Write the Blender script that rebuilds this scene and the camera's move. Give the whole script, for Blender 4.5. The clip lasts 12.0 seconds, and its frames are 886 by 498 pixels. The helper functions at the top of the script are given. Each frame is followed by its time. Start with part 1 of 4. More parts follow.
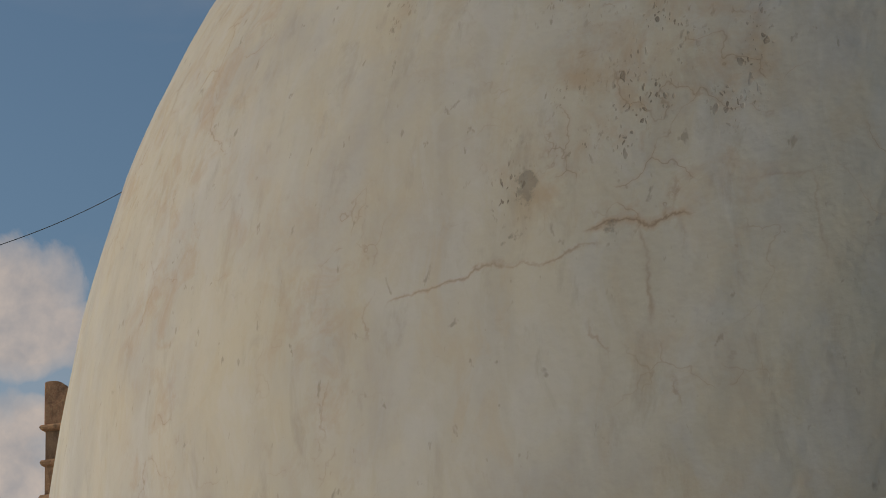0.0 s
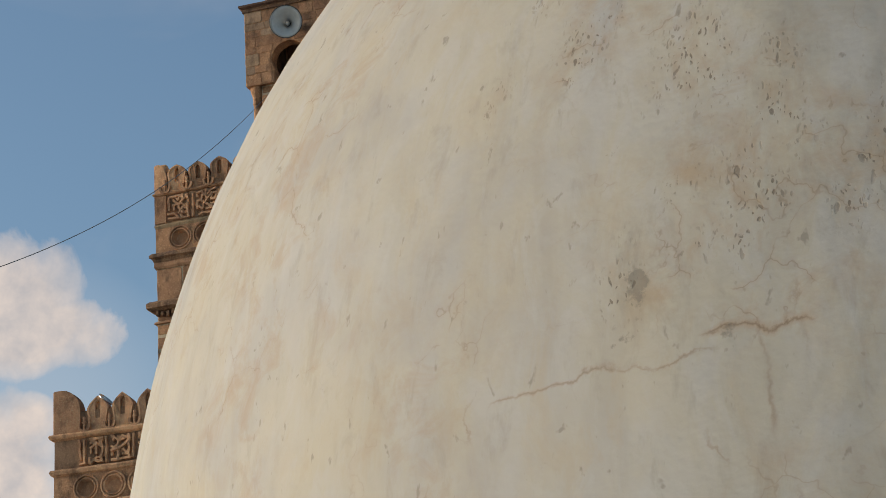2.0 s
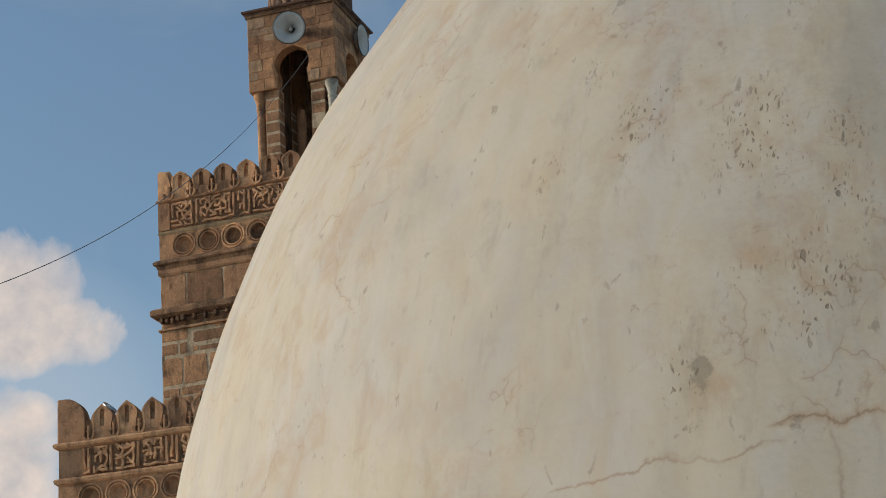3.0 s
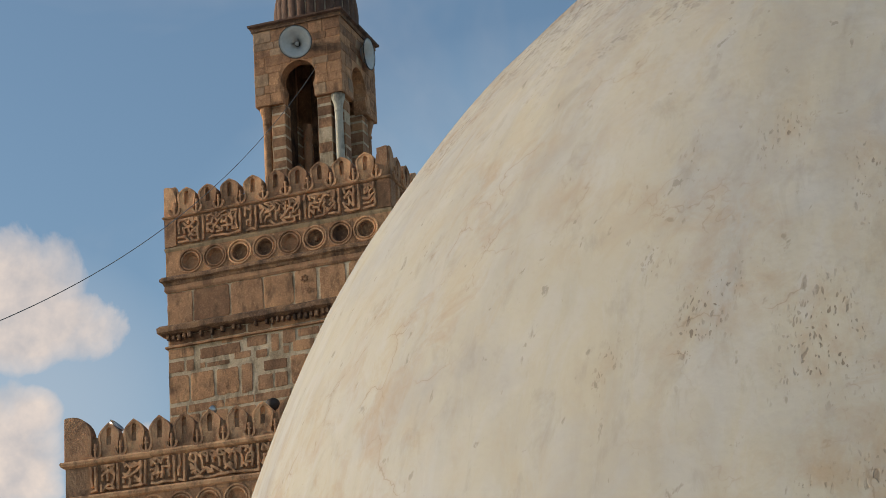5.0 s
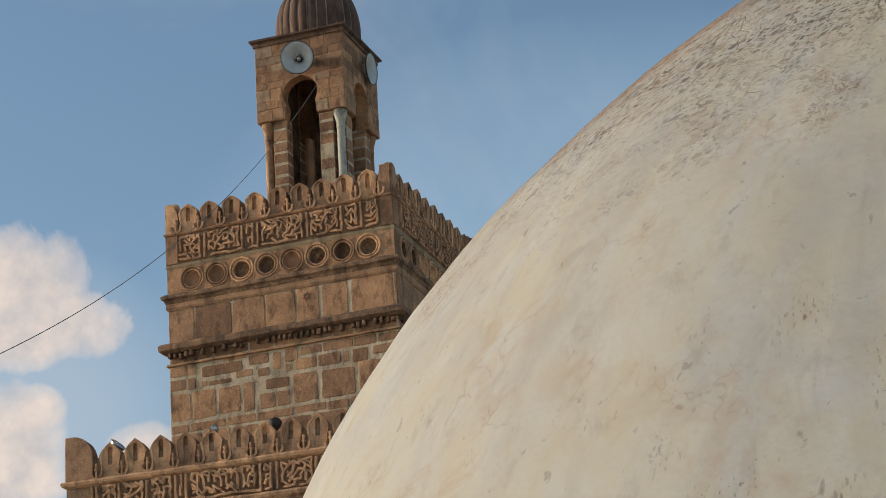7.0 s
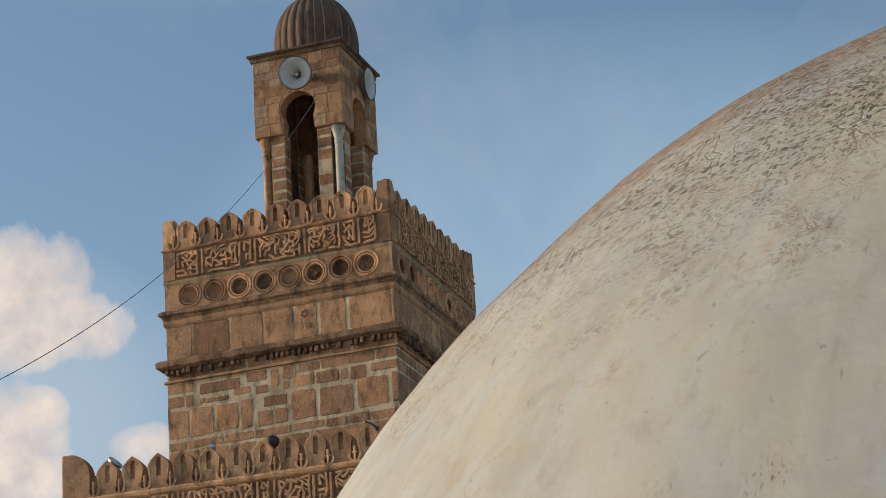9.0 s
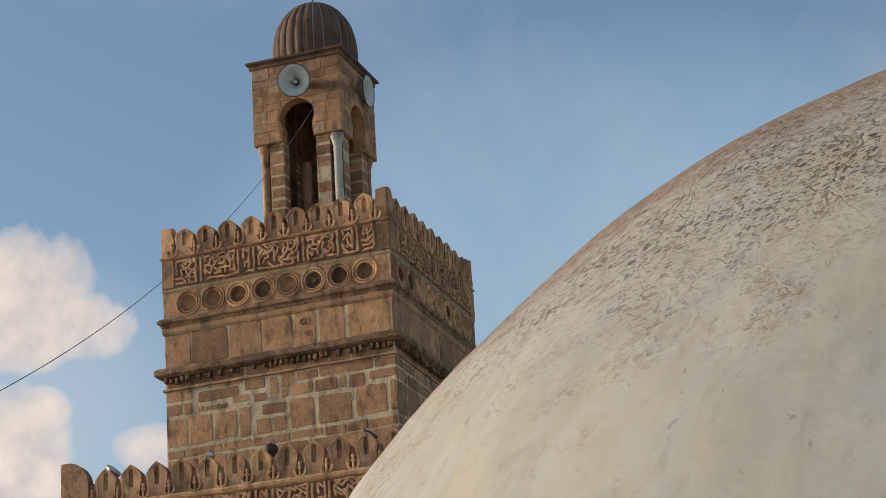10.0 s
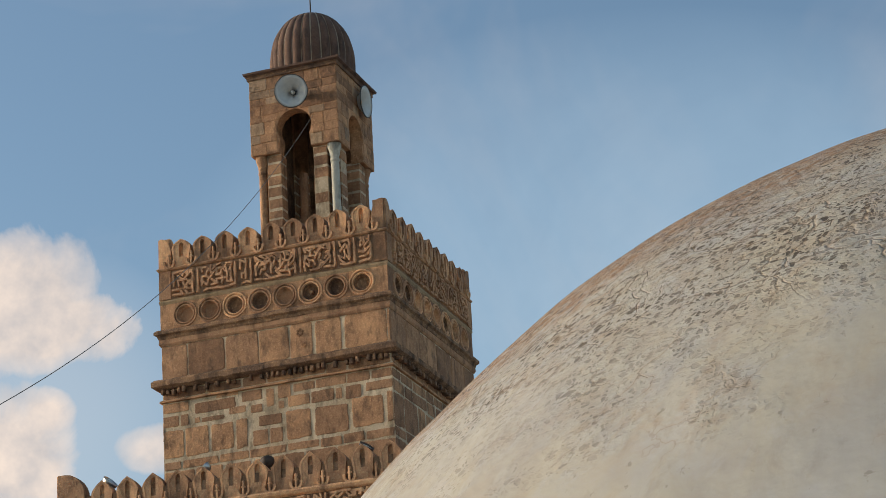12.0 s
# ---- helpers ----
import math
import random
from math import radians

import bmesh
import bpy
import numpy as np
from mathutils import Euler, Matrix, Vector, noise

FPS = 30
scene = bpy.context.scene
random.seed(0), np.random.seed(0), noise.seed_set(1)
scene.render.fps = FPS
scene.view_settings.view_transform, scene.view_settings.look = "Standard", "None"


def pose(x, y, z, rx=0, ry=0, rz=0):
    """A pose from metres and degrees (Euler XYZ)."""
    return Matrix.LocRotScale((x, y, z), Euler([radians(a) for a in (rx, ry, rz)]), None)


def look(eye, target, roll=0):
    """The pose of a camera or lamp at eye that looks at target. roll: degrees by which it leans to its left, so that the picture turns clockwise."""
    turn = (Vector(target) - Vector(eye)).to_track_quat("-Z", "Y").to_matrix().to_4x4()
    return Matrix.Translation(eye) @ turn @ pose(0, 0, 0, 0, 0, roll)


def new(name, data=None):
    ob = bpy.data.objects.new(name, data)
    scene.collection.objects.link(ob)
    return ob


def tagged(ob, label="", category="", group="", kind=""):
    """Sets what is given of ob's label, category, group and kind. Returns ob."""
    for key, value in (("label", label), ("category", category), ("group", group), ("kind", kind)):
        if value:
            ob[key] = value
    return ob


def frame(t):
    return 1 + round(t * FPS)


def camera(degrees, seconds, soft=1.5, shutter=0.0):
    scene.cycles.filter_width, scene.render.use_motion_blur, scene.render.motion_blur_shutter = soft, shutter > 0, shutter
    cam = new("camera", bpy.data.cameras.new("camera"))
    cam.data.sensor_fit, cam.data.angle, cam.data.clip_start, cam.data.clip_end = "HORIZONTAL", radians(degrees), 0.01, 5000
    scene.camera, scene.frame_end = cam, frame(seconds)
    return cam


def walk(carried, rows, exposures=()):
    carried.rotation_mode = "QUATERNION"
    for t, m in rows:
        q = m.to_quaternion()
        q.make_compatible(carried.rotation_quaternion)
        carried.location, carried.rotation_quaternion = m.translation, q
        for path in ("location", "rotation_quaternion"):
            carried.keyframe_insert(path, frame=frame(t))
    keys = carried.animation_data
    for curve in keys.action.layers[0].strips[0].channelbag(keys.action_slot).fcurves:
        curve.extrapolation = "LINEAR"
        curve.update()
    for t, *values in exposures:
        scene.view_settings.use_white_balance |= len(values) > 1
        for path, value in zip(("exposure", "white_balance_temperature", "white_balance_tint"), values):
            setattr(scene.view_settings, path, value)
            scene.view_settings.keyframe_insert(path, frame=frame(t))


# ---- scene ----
# ---------------------------------------------------------------- camera
ROWS = [
    (0, (11.7447, -31.3761, 9.1668), (5.7183, -13.6527, 16.2069), -2.928),
    (0.5, (11.7134, -31.3755, 9.2008), (5.6816, -13.6482, 16.2266), -3.041),
    (1, (11.6702, -31.3682, 9.2475), (5.654, -13.6342, 16.2696), -3.122),
    (1.5, (11.6252, -31.3669, 9.3021), (5.6089, -13.6302, 16.3174), -3.215),
    (2, (11.5714, -31.355, 9.3776), (5.5552, -13.6168, 16.3893), -3.223),
    (2.5, (11.5217, -31.3442, 9.4603), (5.5109, -13.6007, 16.4631), -3.329),
    (3, (11.4793, -31.3291, 9.5446), (5.4691, -13.5812, 16.5365), -3.414),
    (3.5, (11.4404, -31.3128, 9.6381), (5.4237, -13.5632, 16.6204), -3.440),
    (5.5, (11.412, -31.3175, 9.9882), (5.3711, -13.5614, 16.933), -3.544),
    (6, (11.4074, -31.2821, 10.0782), (5.3556, -13.5284, 17.0195), -3.528),
    (6.5, (11.4059, -31.2438, 10.1622), (5.3539, -13.4885, 17.0991), -3.565),
    (7, (11.4115, -31.2173, 10.2463), (5.3441, -13.4658, 17.1794), -3.570),
    (7.5, (11.4256, -31.1962, 10.3263), (5.351, -13.4466, 17.2582), -3.594),
    (9.5, (11.5114, -31.1735, 10.5451), (5.4168, -13.4351, 17.4879), -3.593),
    (10, (11.5451, -31.1785, 10.5953), (5.4417, -13.4438, 17.54), -3.595),
    (10.5, (11.5702, -31.1766, 10.6325), (5.4611, -13.4447, 17.5794), -3.577),
    (11, (11.5993, -31.1701, 10.6743), (5.48, -13.4441, 17.6271), -3.581),
    (11.5, (11.6266, -31.1696, 10.7053), (5.5092, -13.4435, 17.6596), -3.558),
    (12, (11.6515, -31.1626, 10.7358), (5.5221, -13.4416, 17.6926), -3.526),
]
cam = camera(20.415, 12.0, soft=0.75)
walk(cam, [(t, look(e, g, r)) for t, e, g, r in ROWS],
     exposures=[(0.0, -0.66, 6500, 10), (0.2, -0.32, 6500, 10), (0.4, -0.09, 6500, 10), (0.6, -0.06, 6500, 10), (3.5, -0.06, 6500, 10), (5.5, 0.02, 6550, 10),
                (7.5, 0.08, 6580, 10), (9.5, 0.12, 6620, 10), (12.0, 0.16, 6670, 10)])

# ---------------------------------------------------------------- world and sun
SUN_ELEV, SUN_AZ = radians(12), radians(261)   # azimuth counted clockwise from +y
SUN_STRENGTH, SKY_STRENGTH = 3.05, 0.158
scene.view_settings.exposure = 0.0


def nodes_of(tree):
    tree.nodes.clear()
    return tree.nodes, tree.links


def N(tree, kind, **values):
    """A node; keys that name inputs set their defaults, other keys are attributes of math-like nodes."""
    n = tree.nodes.new(kind)
    for k, v in values.items():
        n.inputs[k].default_value = v
    return n


def math_node(tree, op, a, b=None, c=None, clamp=False):
    n = tree.nodes.new("ShaderNodeMath")
    n.operation, n.use_clamp = op, clamp
    for i, v in enumerate((a, b, c)):
        if v is None:
            continue
        if isinstance(v, (int, float)):
            n.inputs[i].default_value = v
        else:
            tree.links.new(v, n.inputs[i])
    return n.outputs[0]


def ramp(tree, value, stops):
    n = tree.nodes.new("ShaderNodeValToRGB")
    el = n.color_ramp.elements
    while len(el) < len(stops):
        el.new(0.5)
    for e, (p, c) in zip(el, stops):
        e.position = p
        e.color = (c, c, c, 1) if isinstance(c, (int, float)) else (*c, 1)
    tree.links.new(value, n.inputs[0])
    return n.outputs[0]


def mix(tree, fac, a, b, mode="MIX"):
    n = tree.nodes.new("ShaderNodeMix")
    n.data_type, n.blend_type = "RGBA", mode
    for sock, v in ((n.inputs[0], fac), (n.inputs[6], a), (n.inputs[7], b)):
        if isinstance(v, (int, float)):
            sock.default_value = v
        elif isinstance(v, tuple):
            sock.default_value = (*v, 1)
        else:
            tree.links.new(v, sock)
    return n.outputs[2]


def noise_tex(tree, vec, scale, detail=4, rough=0.55, distortion=0.0):
    n = N(tree, "ShaderNodeTexNoise", Scale=scale, Detail=detail, Roughness=rough, Distortion=distortion)
    tree.links.new(vec, n.inputs["Vector"])
    return n.outputs["Fac"]


def dot_with(tree, vec, v):
    n = tree.nodes.new("ShaderNodeVectorMath")
    n.operation = "DOT_PRODUCT"
    tree.links.new(vec, n.inputs[0])
    n.inputs[1].default_value = v
    return n.outputs["Value"]


world = bpy.data.worlds.new("world")
scene.world = world
world.use_nodes = True
wt = world.node_tree
wn, wl = nodes_of(wt)
sky = wn.new("ShaderNodeTexSky")
sky.sky_type = "NISHITA"
sky.sun_disc = False
sky.sun_elevation, sky.sun_rotation = SUN_ELEV, SUN_AZ
sky.air_density, sky.dust_density, sky.ozone_density = 1.0, 1.2, 1.5
way = wn.new("ShaderNodeTexCoord").outputs["Generated"]
# cumulus low over the horizon beside the tower: soft lobes in the sky's own directions
C_FWD, C_RIGHT, C_UP = (-0.3047, 0.8869, 0.3471), (0.9368, 0.3449, -0.0588), (0.1718, -0.3073, 0.9360)
depth = dot_with(wt, way, C_FWD)
cu = math_node(wt, "DIVIDE", dot_with(wt, way, C_RIGHT), depth)
cv = math_node(wt, "DIVIDE", dot_with(wt, way, C_UP), depth)
LOBES = [(-0.177, -0.021, 0.031, 0.029), (-0.153, -0.032, 0.026, 0.014), (-0.172, -0.035, 0.033, 0.015),
         (-0.176, -0.082, 0.027, 0.027), (-0.164, -0.067, 0.013, 0.012), (-0.120, -0.081, 0.017, 0.012)]
lobe = None
for u0, v0, a, b in LOBES:
    du = math_node(wt, "POWER", math_node(wt, "DIVIDE", math_node(wt, "SUBTRACT", cu, u0), a), 2)
    dv = math_node(wt, "POWER", math_node(wt, "DIVIDE", math_node(wt, "SUBTRACT", cv, v0), b), 2)
    one = math_node(wt, "SUBTRACT", 1.0, math_node(wt, "ADD", du, dv))
    lobe = one if lobe is None else math_node(wt, "MAXIMUM", lobe, one)
lobe = math_node(wt, "MAXIMUM", lobe, -1.5)
wob = math_node(wt, "SUBTRACT", noise_tex(wt, way, 22, 7, 0.58, 0.5), 0.5)
puff = math_node(wt, "MULTIPLY", math_node(wt, "ADD", math_node(wt, "ADD", lobe, 0.16), math_node(wt, "MULTIPLY", wob, 3.0)), 0.75)
ahead = math_node(wt, "GREATER_THAN", depth, 0.2)
cloud = math_node(wt, "MULTIPLY", ramp(wt, puff, [(0.0, 0.0), (0.2, 0.4), (0.75, 0.9)]), ahead)
thin = ramp(wt, noise_tex(wt, way, 5, 5, 0.6, 0.6), [(0.45, 0.0), (0.8, 0.22)])
cloud = math_node(wt, "MAXIMUM", cloud, thin)
blue = mix(wt, 1.0, sky.outputs[0], (0.94, 1.01, 1.04), "MULTIPLY")
veil = math_node(wt, "ADD", math_node(wt, "POWER", math_node(wt, "DIVIDE", math_node(wt, "SUBTRACT", cu, 0.10), 0.22), 2), math_node(wt, "POWER", math_node(wt, "DIVIDE", math_node(wt, "ADD", cv, 0.02), 0.12), 2))
veil = math_node(wt, "MULTIPLY", ramp(wt, veil, [(0.0, 0.55), (1.0, 0.0)]), ahead)
veil = math_node(wt, "MULTIPLY", veil, ramp(wt, noise_tex(wt, way, 9, 5, 0.6, 0.4), [(0.3, 0.55), (0.65, 1.0)]))
blue = mix(wt, veil, blue, (2.7, 3.7, 4.6))
low = math_node(wt, "ADD", math_node(wt, "POWER", math_node(wt, "DIVIDE", math_node(wt, "ADD", cu, 0.165), 0.075), 2), math_node(wt, "POWER", math_node(wt, "DIVIDE", math_node(wt, "ADD", cv, 0.07), 0.075), 2))
low = math_node(wt, "MULTIPLY", ramp(wt, low, [(0.0, 0.5), (1.0, 0.0)]), ahead)
blue = mix(wt, low, blue, (3.3, 3.7, 4.1))
grey = ramp(wt, noise_tex(wt, way, 60, 4, 0.6), [(0.3, (3.6, 3.3, 3.2)), (0.7, (5.5, 4.6, 3.95))])
mixed = mix(wt, cloud, blue, grey)
bg = N(wt, "ShaderNodeBackground", Strength=SKY_STRENGTH)
wl.new(mixed, bg.inputs["Color"])
wl.new(bg.outputs[0], wn.new("ShaderNodeOutputWorld").inputs[0])

sun = new("sun", bpy.data.lights.new("sun", "SUN"))
sun.data.energy, sun.data.angle, sun.data.color = SUN_STRENGTH, radians(9), (1.0, 0.9, 0.76)
sun_from = Vector((math.sin(SUN_AZ) * math.cos(SUN_ELEV), math.cos(SUN_AZ) * math.cos(SUN_ELEV), math.sin(SUN_ELEV)))
sun.matrix_basis = look(sun_from * 60, (0, 0, 0))


# ---------------------------------------------------------------- materials
def material(name, rough=0.85, metal=0.0):
    m = bpy.data.materials.new(name)
    m.use_nodes = True
    t = m.node_tree
    nodes_of(t)
    b = N(t, "ShaderNodeBsdfPrincipled", Roughness=rough, Metallic=metal)
    t.links.new(b.outputs[0], t.nodes.new("ShaderNodeOutputMaterial").inputs[0])
    pos = t.nodes.new("ShaderNodeNewGeometry").outputs["Position"]
    return m, t, b, pos


def scaled(tree, vec, s):
    n = tree.nodes.new("ShaderNodeVectorMath")
    n.operation = "MULTIPLY"
    tree.links.new(vec, n.inputs[0])
    n.inputs[1].default_value = s
    return n.outputs[0]


def bump(tree, bsdf, height, strength=0.5, dist=0.02):
    n = N(tree, "ShaderNodeBump", Strength=strength, Distance=dist)
    tree.links.new(height, n.inputs["Height"])
    tree.links.new(n.outputs[0], bsdf.inputs["Normal"])


def stone_material(name, dark, mid, light, per_piece=True, patch=2.2, relief=0.6):
    """Weathered sandstone: piece-to-piece tone, pitted grain, lichen and pale worn patches."""
    m, t, b, pos = material(name, 0.9)
    grain = noise_tex(t, pos, 38, 6, 0.65)
    big = noise_tex(t, pos, patch, 4, 0.6, 0.4)
    col = mix(t, ramp(t, big, [(0.32, 0.0), (0.68, 1.0)]), dark, mid)
    col = mix(t, ramp(t, grain, [(0.5, 0.0), (0.78, 0.7)]), col, light)
    if per_piece:
        rnd = t.nodes.new("ShaderNodeObjectInfo").outputs["Random"]
        col = mix(t, 1.0, col, ramp(t, rnd, [(0.0, (0.62, 0.58, 0.56)), (0.5, (0.95, 0.93, 0.92)), (1.0, (1.22, 1.2, 1.14))]), "MULTIPLY")
    soot = noise_tex(t, scaled(t, pos, (1.0, 1.0, 0.5)), 6.5, 5, 0.62)
    col = mix(t, ramp(t, soot, [(0.49, 0.0), (0.66, 0.75)]), col, tuple(c * 0.36 for c in dark))
    pits = t.nodes.new("ShaderNodeTexVoronoi")
    pits.inputs["Scale"].default_value = 46
    t.links.new(pos, pits.inputs["Vector"])
    pit = ramp(t, pits.outputs["Distance"], [(0.08, 0.0), (0.3, 1.0)])
    t.links.new(col, b.inputs["Base Color"])
    h = math_node(t, "ADD", math_node(t, "MULTIPLY", grain, 0.8), math_node(t, "MULTIPLY", pit, 0.35))
    h = math_node(t, "ADD", h, math_node(t, "MULTIPLY", noise_tex(t, pos, 9, 4), 1.2))
    bump(t, b, h, relief, 0.03)
    return m


STONE = stone_material("brown_sandstone", (0.277, 0.139, 0.072), (0.494, 0.268, 0.141), (0.706, 0.432, 0.242))
CARVED = stone_material("carved_sandstone", (0.415, 0.211, 0.113), (0.730, 0.404, 0.216), (0.800, 0.641, 0.359), patch=3.5)
# blackened stone of cornices and dentils; also paints the shade inside roundel dishes
WEATHERED_SHADED = stone_material("blackened_shaded_sandstone", (0.123, 0.065, 0.039), (0.308, 0.169, 0.089), (0.568, 0.349, 0.200), patch=4.5, relief=0.9)
# darker sandstone for recessed grounds: shade between the carvings is put into its colour
SHADED_STONE = stone_material("shaded_sandstone", (0.208, 0.116, 0.065), (0.322, 0.186, 0.102), (0.477, 0.290, 0.167), False)
MORTAR = stone_material("lime_mortar", (0.40, 0.29, 0.18), (0.70, 0.55, 0.38), (0.80, 0.67, 0.49), False, patch=2.0)
PALE = stone_material("pale_limestone", (0.414, 0.287, 0.158), (0.553, 0.394, 0.226), (0.668, 0.499, 0.309))
BUFF = stone_material("buff_sandstone", (0.326, 0.202, 0.121), (0.510, 0.346, 0.219), (0.632, 0.451, 0.298))
MARBLE = stone_material("grey_marble", (0.349, 0.324, 0.276), (0.512, 0.480, 0.412), (0.605, 0.576, 0.494), relief=0.2)


def ashlar_material():
    """The long shaft below the carved bands: squared stone in courses with pale joints."""
    m, t, b, pos = material("coursed_ashlar", 0.9)
    sep = t.nodes.new("ShaderNodeSeparateXYZ")
    t.links.new(pos, sep.inputs[0])
    flat = t.nodes.new("ShaderNodeCombineXYZ")
    t.links.new(math_node(t, "ADD", sep.outputs["X"], sep.outputs["Y"]), flat.inputs["X"])
    t.links.new(sep.outputs["Z"], flat.inputs["Y"])
    br = N(t, "ShaderNodeTexBrick", Scale=1.0)
    for key, v in (("Mortar Size", 0.016), ("Brick Width", 0.62), ("Row Height", 0.31)):
        br.inputs[key].default_value = v
    br.inputs["Color1"].default_value = (0.24, 0.135, 0.075, 1)
    br.inputs["Color2"].default_value = (0.42, 0.26, 0.15, 1)
    br.inputs["Mortar"].default_value = (0.5, 0.39, 0.26, 1)
    t.links.new(flat.outputs[0], br.inputs["Vector"])
    grain = noise_tex(t, pos, 22, 6, 0.65)
    col = mix(t, ramp(t, grain, [(0.42, 0.6), (0.62, 0.0)]), br.outputs["Color"], (0.14, 0.085, 0.05))
    t.links.new(col, b.inputs["Base Color"])
    bump(t, b, math_node(t, "SUBTRACT", grain, br.outputs["Fac"]), 0.5, 0.03)
    return m


ASHLAR = ashlar_material()
RIBBED = stone_material("ribbed_brown_render", (0.102, 0.053, 0.035), (0.157, 0.086, 0.058), (0.230, 0.140, 0.100), False, relief=0.35)
RIB_EDGE = stone_material("pale_worn_rib", (0.336, 0.252, 0.176), (0.476, 0.378, 0.270), (0.588, 0.476, 0.351), False, relief=0.3)


FLAKE_RUNS = [(-108.1, 15, 20, 0.016), (-105.1, 5.2, 10, 0.022), (-102.1, 7, 12, 0.020), (-100.0, 6.5, 13, 0.026), (-98.4, 10, 17, 0.034),
              (-101.1, 1.4, 2.8, 0.014), (-107.3, 16, 21.5, 0.034), (-101.7, 13, 19.5, 0.040), (-111.8, 15, 19, 0.020), (-110.7, 20, 23, 0.016),
              (-103.6, 23, 28, 0.030), (-108.4, 23, 28, 0.018), (-99.5, 20, 25, 0.03), (-95.0, 7, 14, 0.03)]


def plaster_material():
    """Old limewash: cream ground with cool grey patches, vertical run marks, hair cracks, rusty flakes, weathered crown."""
    m, t, b, pos = material("old_limewashed_plaster", 0.82)
    rel = t.nodes.new("ShaderNodeVectorMath")
    rel.operation = "SUBTRACT"
    t.links.new(pos, rel.inputs[0])
    rel.inputs[1].default_value = DOME_C
    p = rel.outputs[0]
    sep = t.nodes.new("ShaderNodeSeparateXYZ")
    t.links.new(p, sep.inputs[0])
    z = sep.outputs["Z"]
    ang = math_node(t, "ARCTAN2", sep.outputs["Y"], sep.outputs["X"])
    runs = t.nodes.new("ShaderNodeCombineXYZ")
    t.links.new(math_node(t, "MULTIPLY", ang, 2.3), runs.inputs["X"])
    t.links.new(math_node(t, "MULTIPLY", z, 0.22), runs.inputs["Z"])
    broad = noise_tex(t, p, 1.7, 5, 0.6, 0.5)
    col = mix(t, ramp(t, broad, [(0.35, 0.0), (0.66, 1.0)]), (0.418, 0.375, 0.296), (0.423, 0.395, 0.345))
    cool = noise_tex(t, scaled(t, p, (1, 1, 0.55)), 4.2, 5, 0.6, 0.3)
    col = mix(t, ramp(t, cool, [(0.5, 0.0), (0.68, 0.6)]), col, (0.393, 0.383, 0.378))
    ochre = noise_tex(t, scaled(t, p, (1, 1, 0.7)), 5.2, 6, 0.65, 0.8)
    col = mix(t, ramp(t, ochre, [(0.52, 0.0), (0.74, 0.5)]), col, (0.40, 0.32, 0.22))
    streak = noise_tex(t, runs.outputs[0], 9, 6, 0.6, 0.15)
    col = mix(t, ramp(t, streak, [(0.50, 0.0), (0.74, 0.42)]), col, (0.30, 0.27, 0.225))
    damp = noise_tex(t, runs.outputs[0], 3.1, 4, 0.55, 0.3)
    col = mix(t, ramp(t, damp, [(0.5, 0.0), (0.7, 0.45)]), col, (0.30, 0.29, 0.285))
    fleck = noise_tex(t, scaled(t, p, (1, 1, 0.5)), 11, 5, 0.62, 0.7)
    col = mix(t, ramp(t, fleck, [(0.52, 0.0), (0.64, 0.36)]), col, (0.435, 0.425, 0.418))
    col = mix(t, ramp(t, fleck, [(0.34, 0.4), (0.46, 0.0)]), col, (0.39, 0.32, 0.225))
    grime = noise_tex(t, p, 3.4, 6, 0.62, 0.4)
    col = mix(t, ramp(t, grime, [(0.48, 0.0), (0.68, 0.38)]), col, (0.29, 0.275, 0.275))
    smudge = noise_tex(t, scaled(t, p, (1, 1, 0.42)), 15, 5, 0.66, 0.5)
    col = mix(t, ramp(t, smudge, [(0.56, 0.0), (0.72, 0.4)]), col, (0.25, 0.22, 0.175))
    specks = noise_tex(t, scaled(t, p, (1, 1, 0.6)), 34, 3, 0.6, 0.3)
    col = mix(t, ramp(t, specks, [(0.66, 0.0), (0.72, 0.55)]), col, (0.19, 0.165, 0.13))
    # zones where the coat has failed
    fail = noise_tex(t, p, 1.9, 3, 0.5, 0.4)
    height = math_node(t, "ADD", math_node(t, "MULTIPLY", z, 0.4), math_node(t, "MULTIPLY", noise_tex(t, p, 2.6, 5, 0.6), 0.5))
    crown = ramp(t, height, [(0.87, 0.0), (1.0, 1.0)])
    zone = math_node(t, "MAXIMUM", ramp(t, fail, [(0.45, 0.0), (0.58, 1.0)]), crown)
    lat = math_node(t, "ARCSINE", math_node(t, "DIVIDE", z, DOME_R * DOME_K))
    # flakes: dark pits in run-shaped clusters
    drip = t.nodes.new("ShaderNodeCombineXYZ")
    t.links.new(math_node(t, "MULTIPLY", ang, 2.3), drip.inputs["X"])
    t.links.new(math_node(t, "MULTIPLY", lat, 1.3), drip.inputs["Y"])
    lean = math_node(t, "MULTIPLY", math_node(t, "SUBTRACT", noise_tex(t, p, 3.0, 3, 0.55), 0.5), 0.10)
    flakezone = None
    for az_, lo_, hi_, wide_ in FLAKE_RUNS:
        across = math_node(t, "ABSOLUTE", math_node(t, "SUBTRACT", math_node(t, "ADD", ang, lean), radians(az_)))
        across = math_node(t, "SUBTRACT", 1.0, math_node(t, "DIVIDE", across, wide_), clamp=True)
        along = math_node(t, "MULTIPLY", math_node(t, "DIVIDE", math_node(t, "SUBTRACT", lat, radians(lo_)), 0.03, clamp=True),
                          math_node(t, "DIVIDE", math_node(t, "SUBTRACT", radians(hi_), lat), 0.05, clamp=True))
        one = math_node(t, "MULTIPLY", across, along)
        flakezone = one if flakezone is None else math_node(t, "MAXIMUM", flakezone, one)
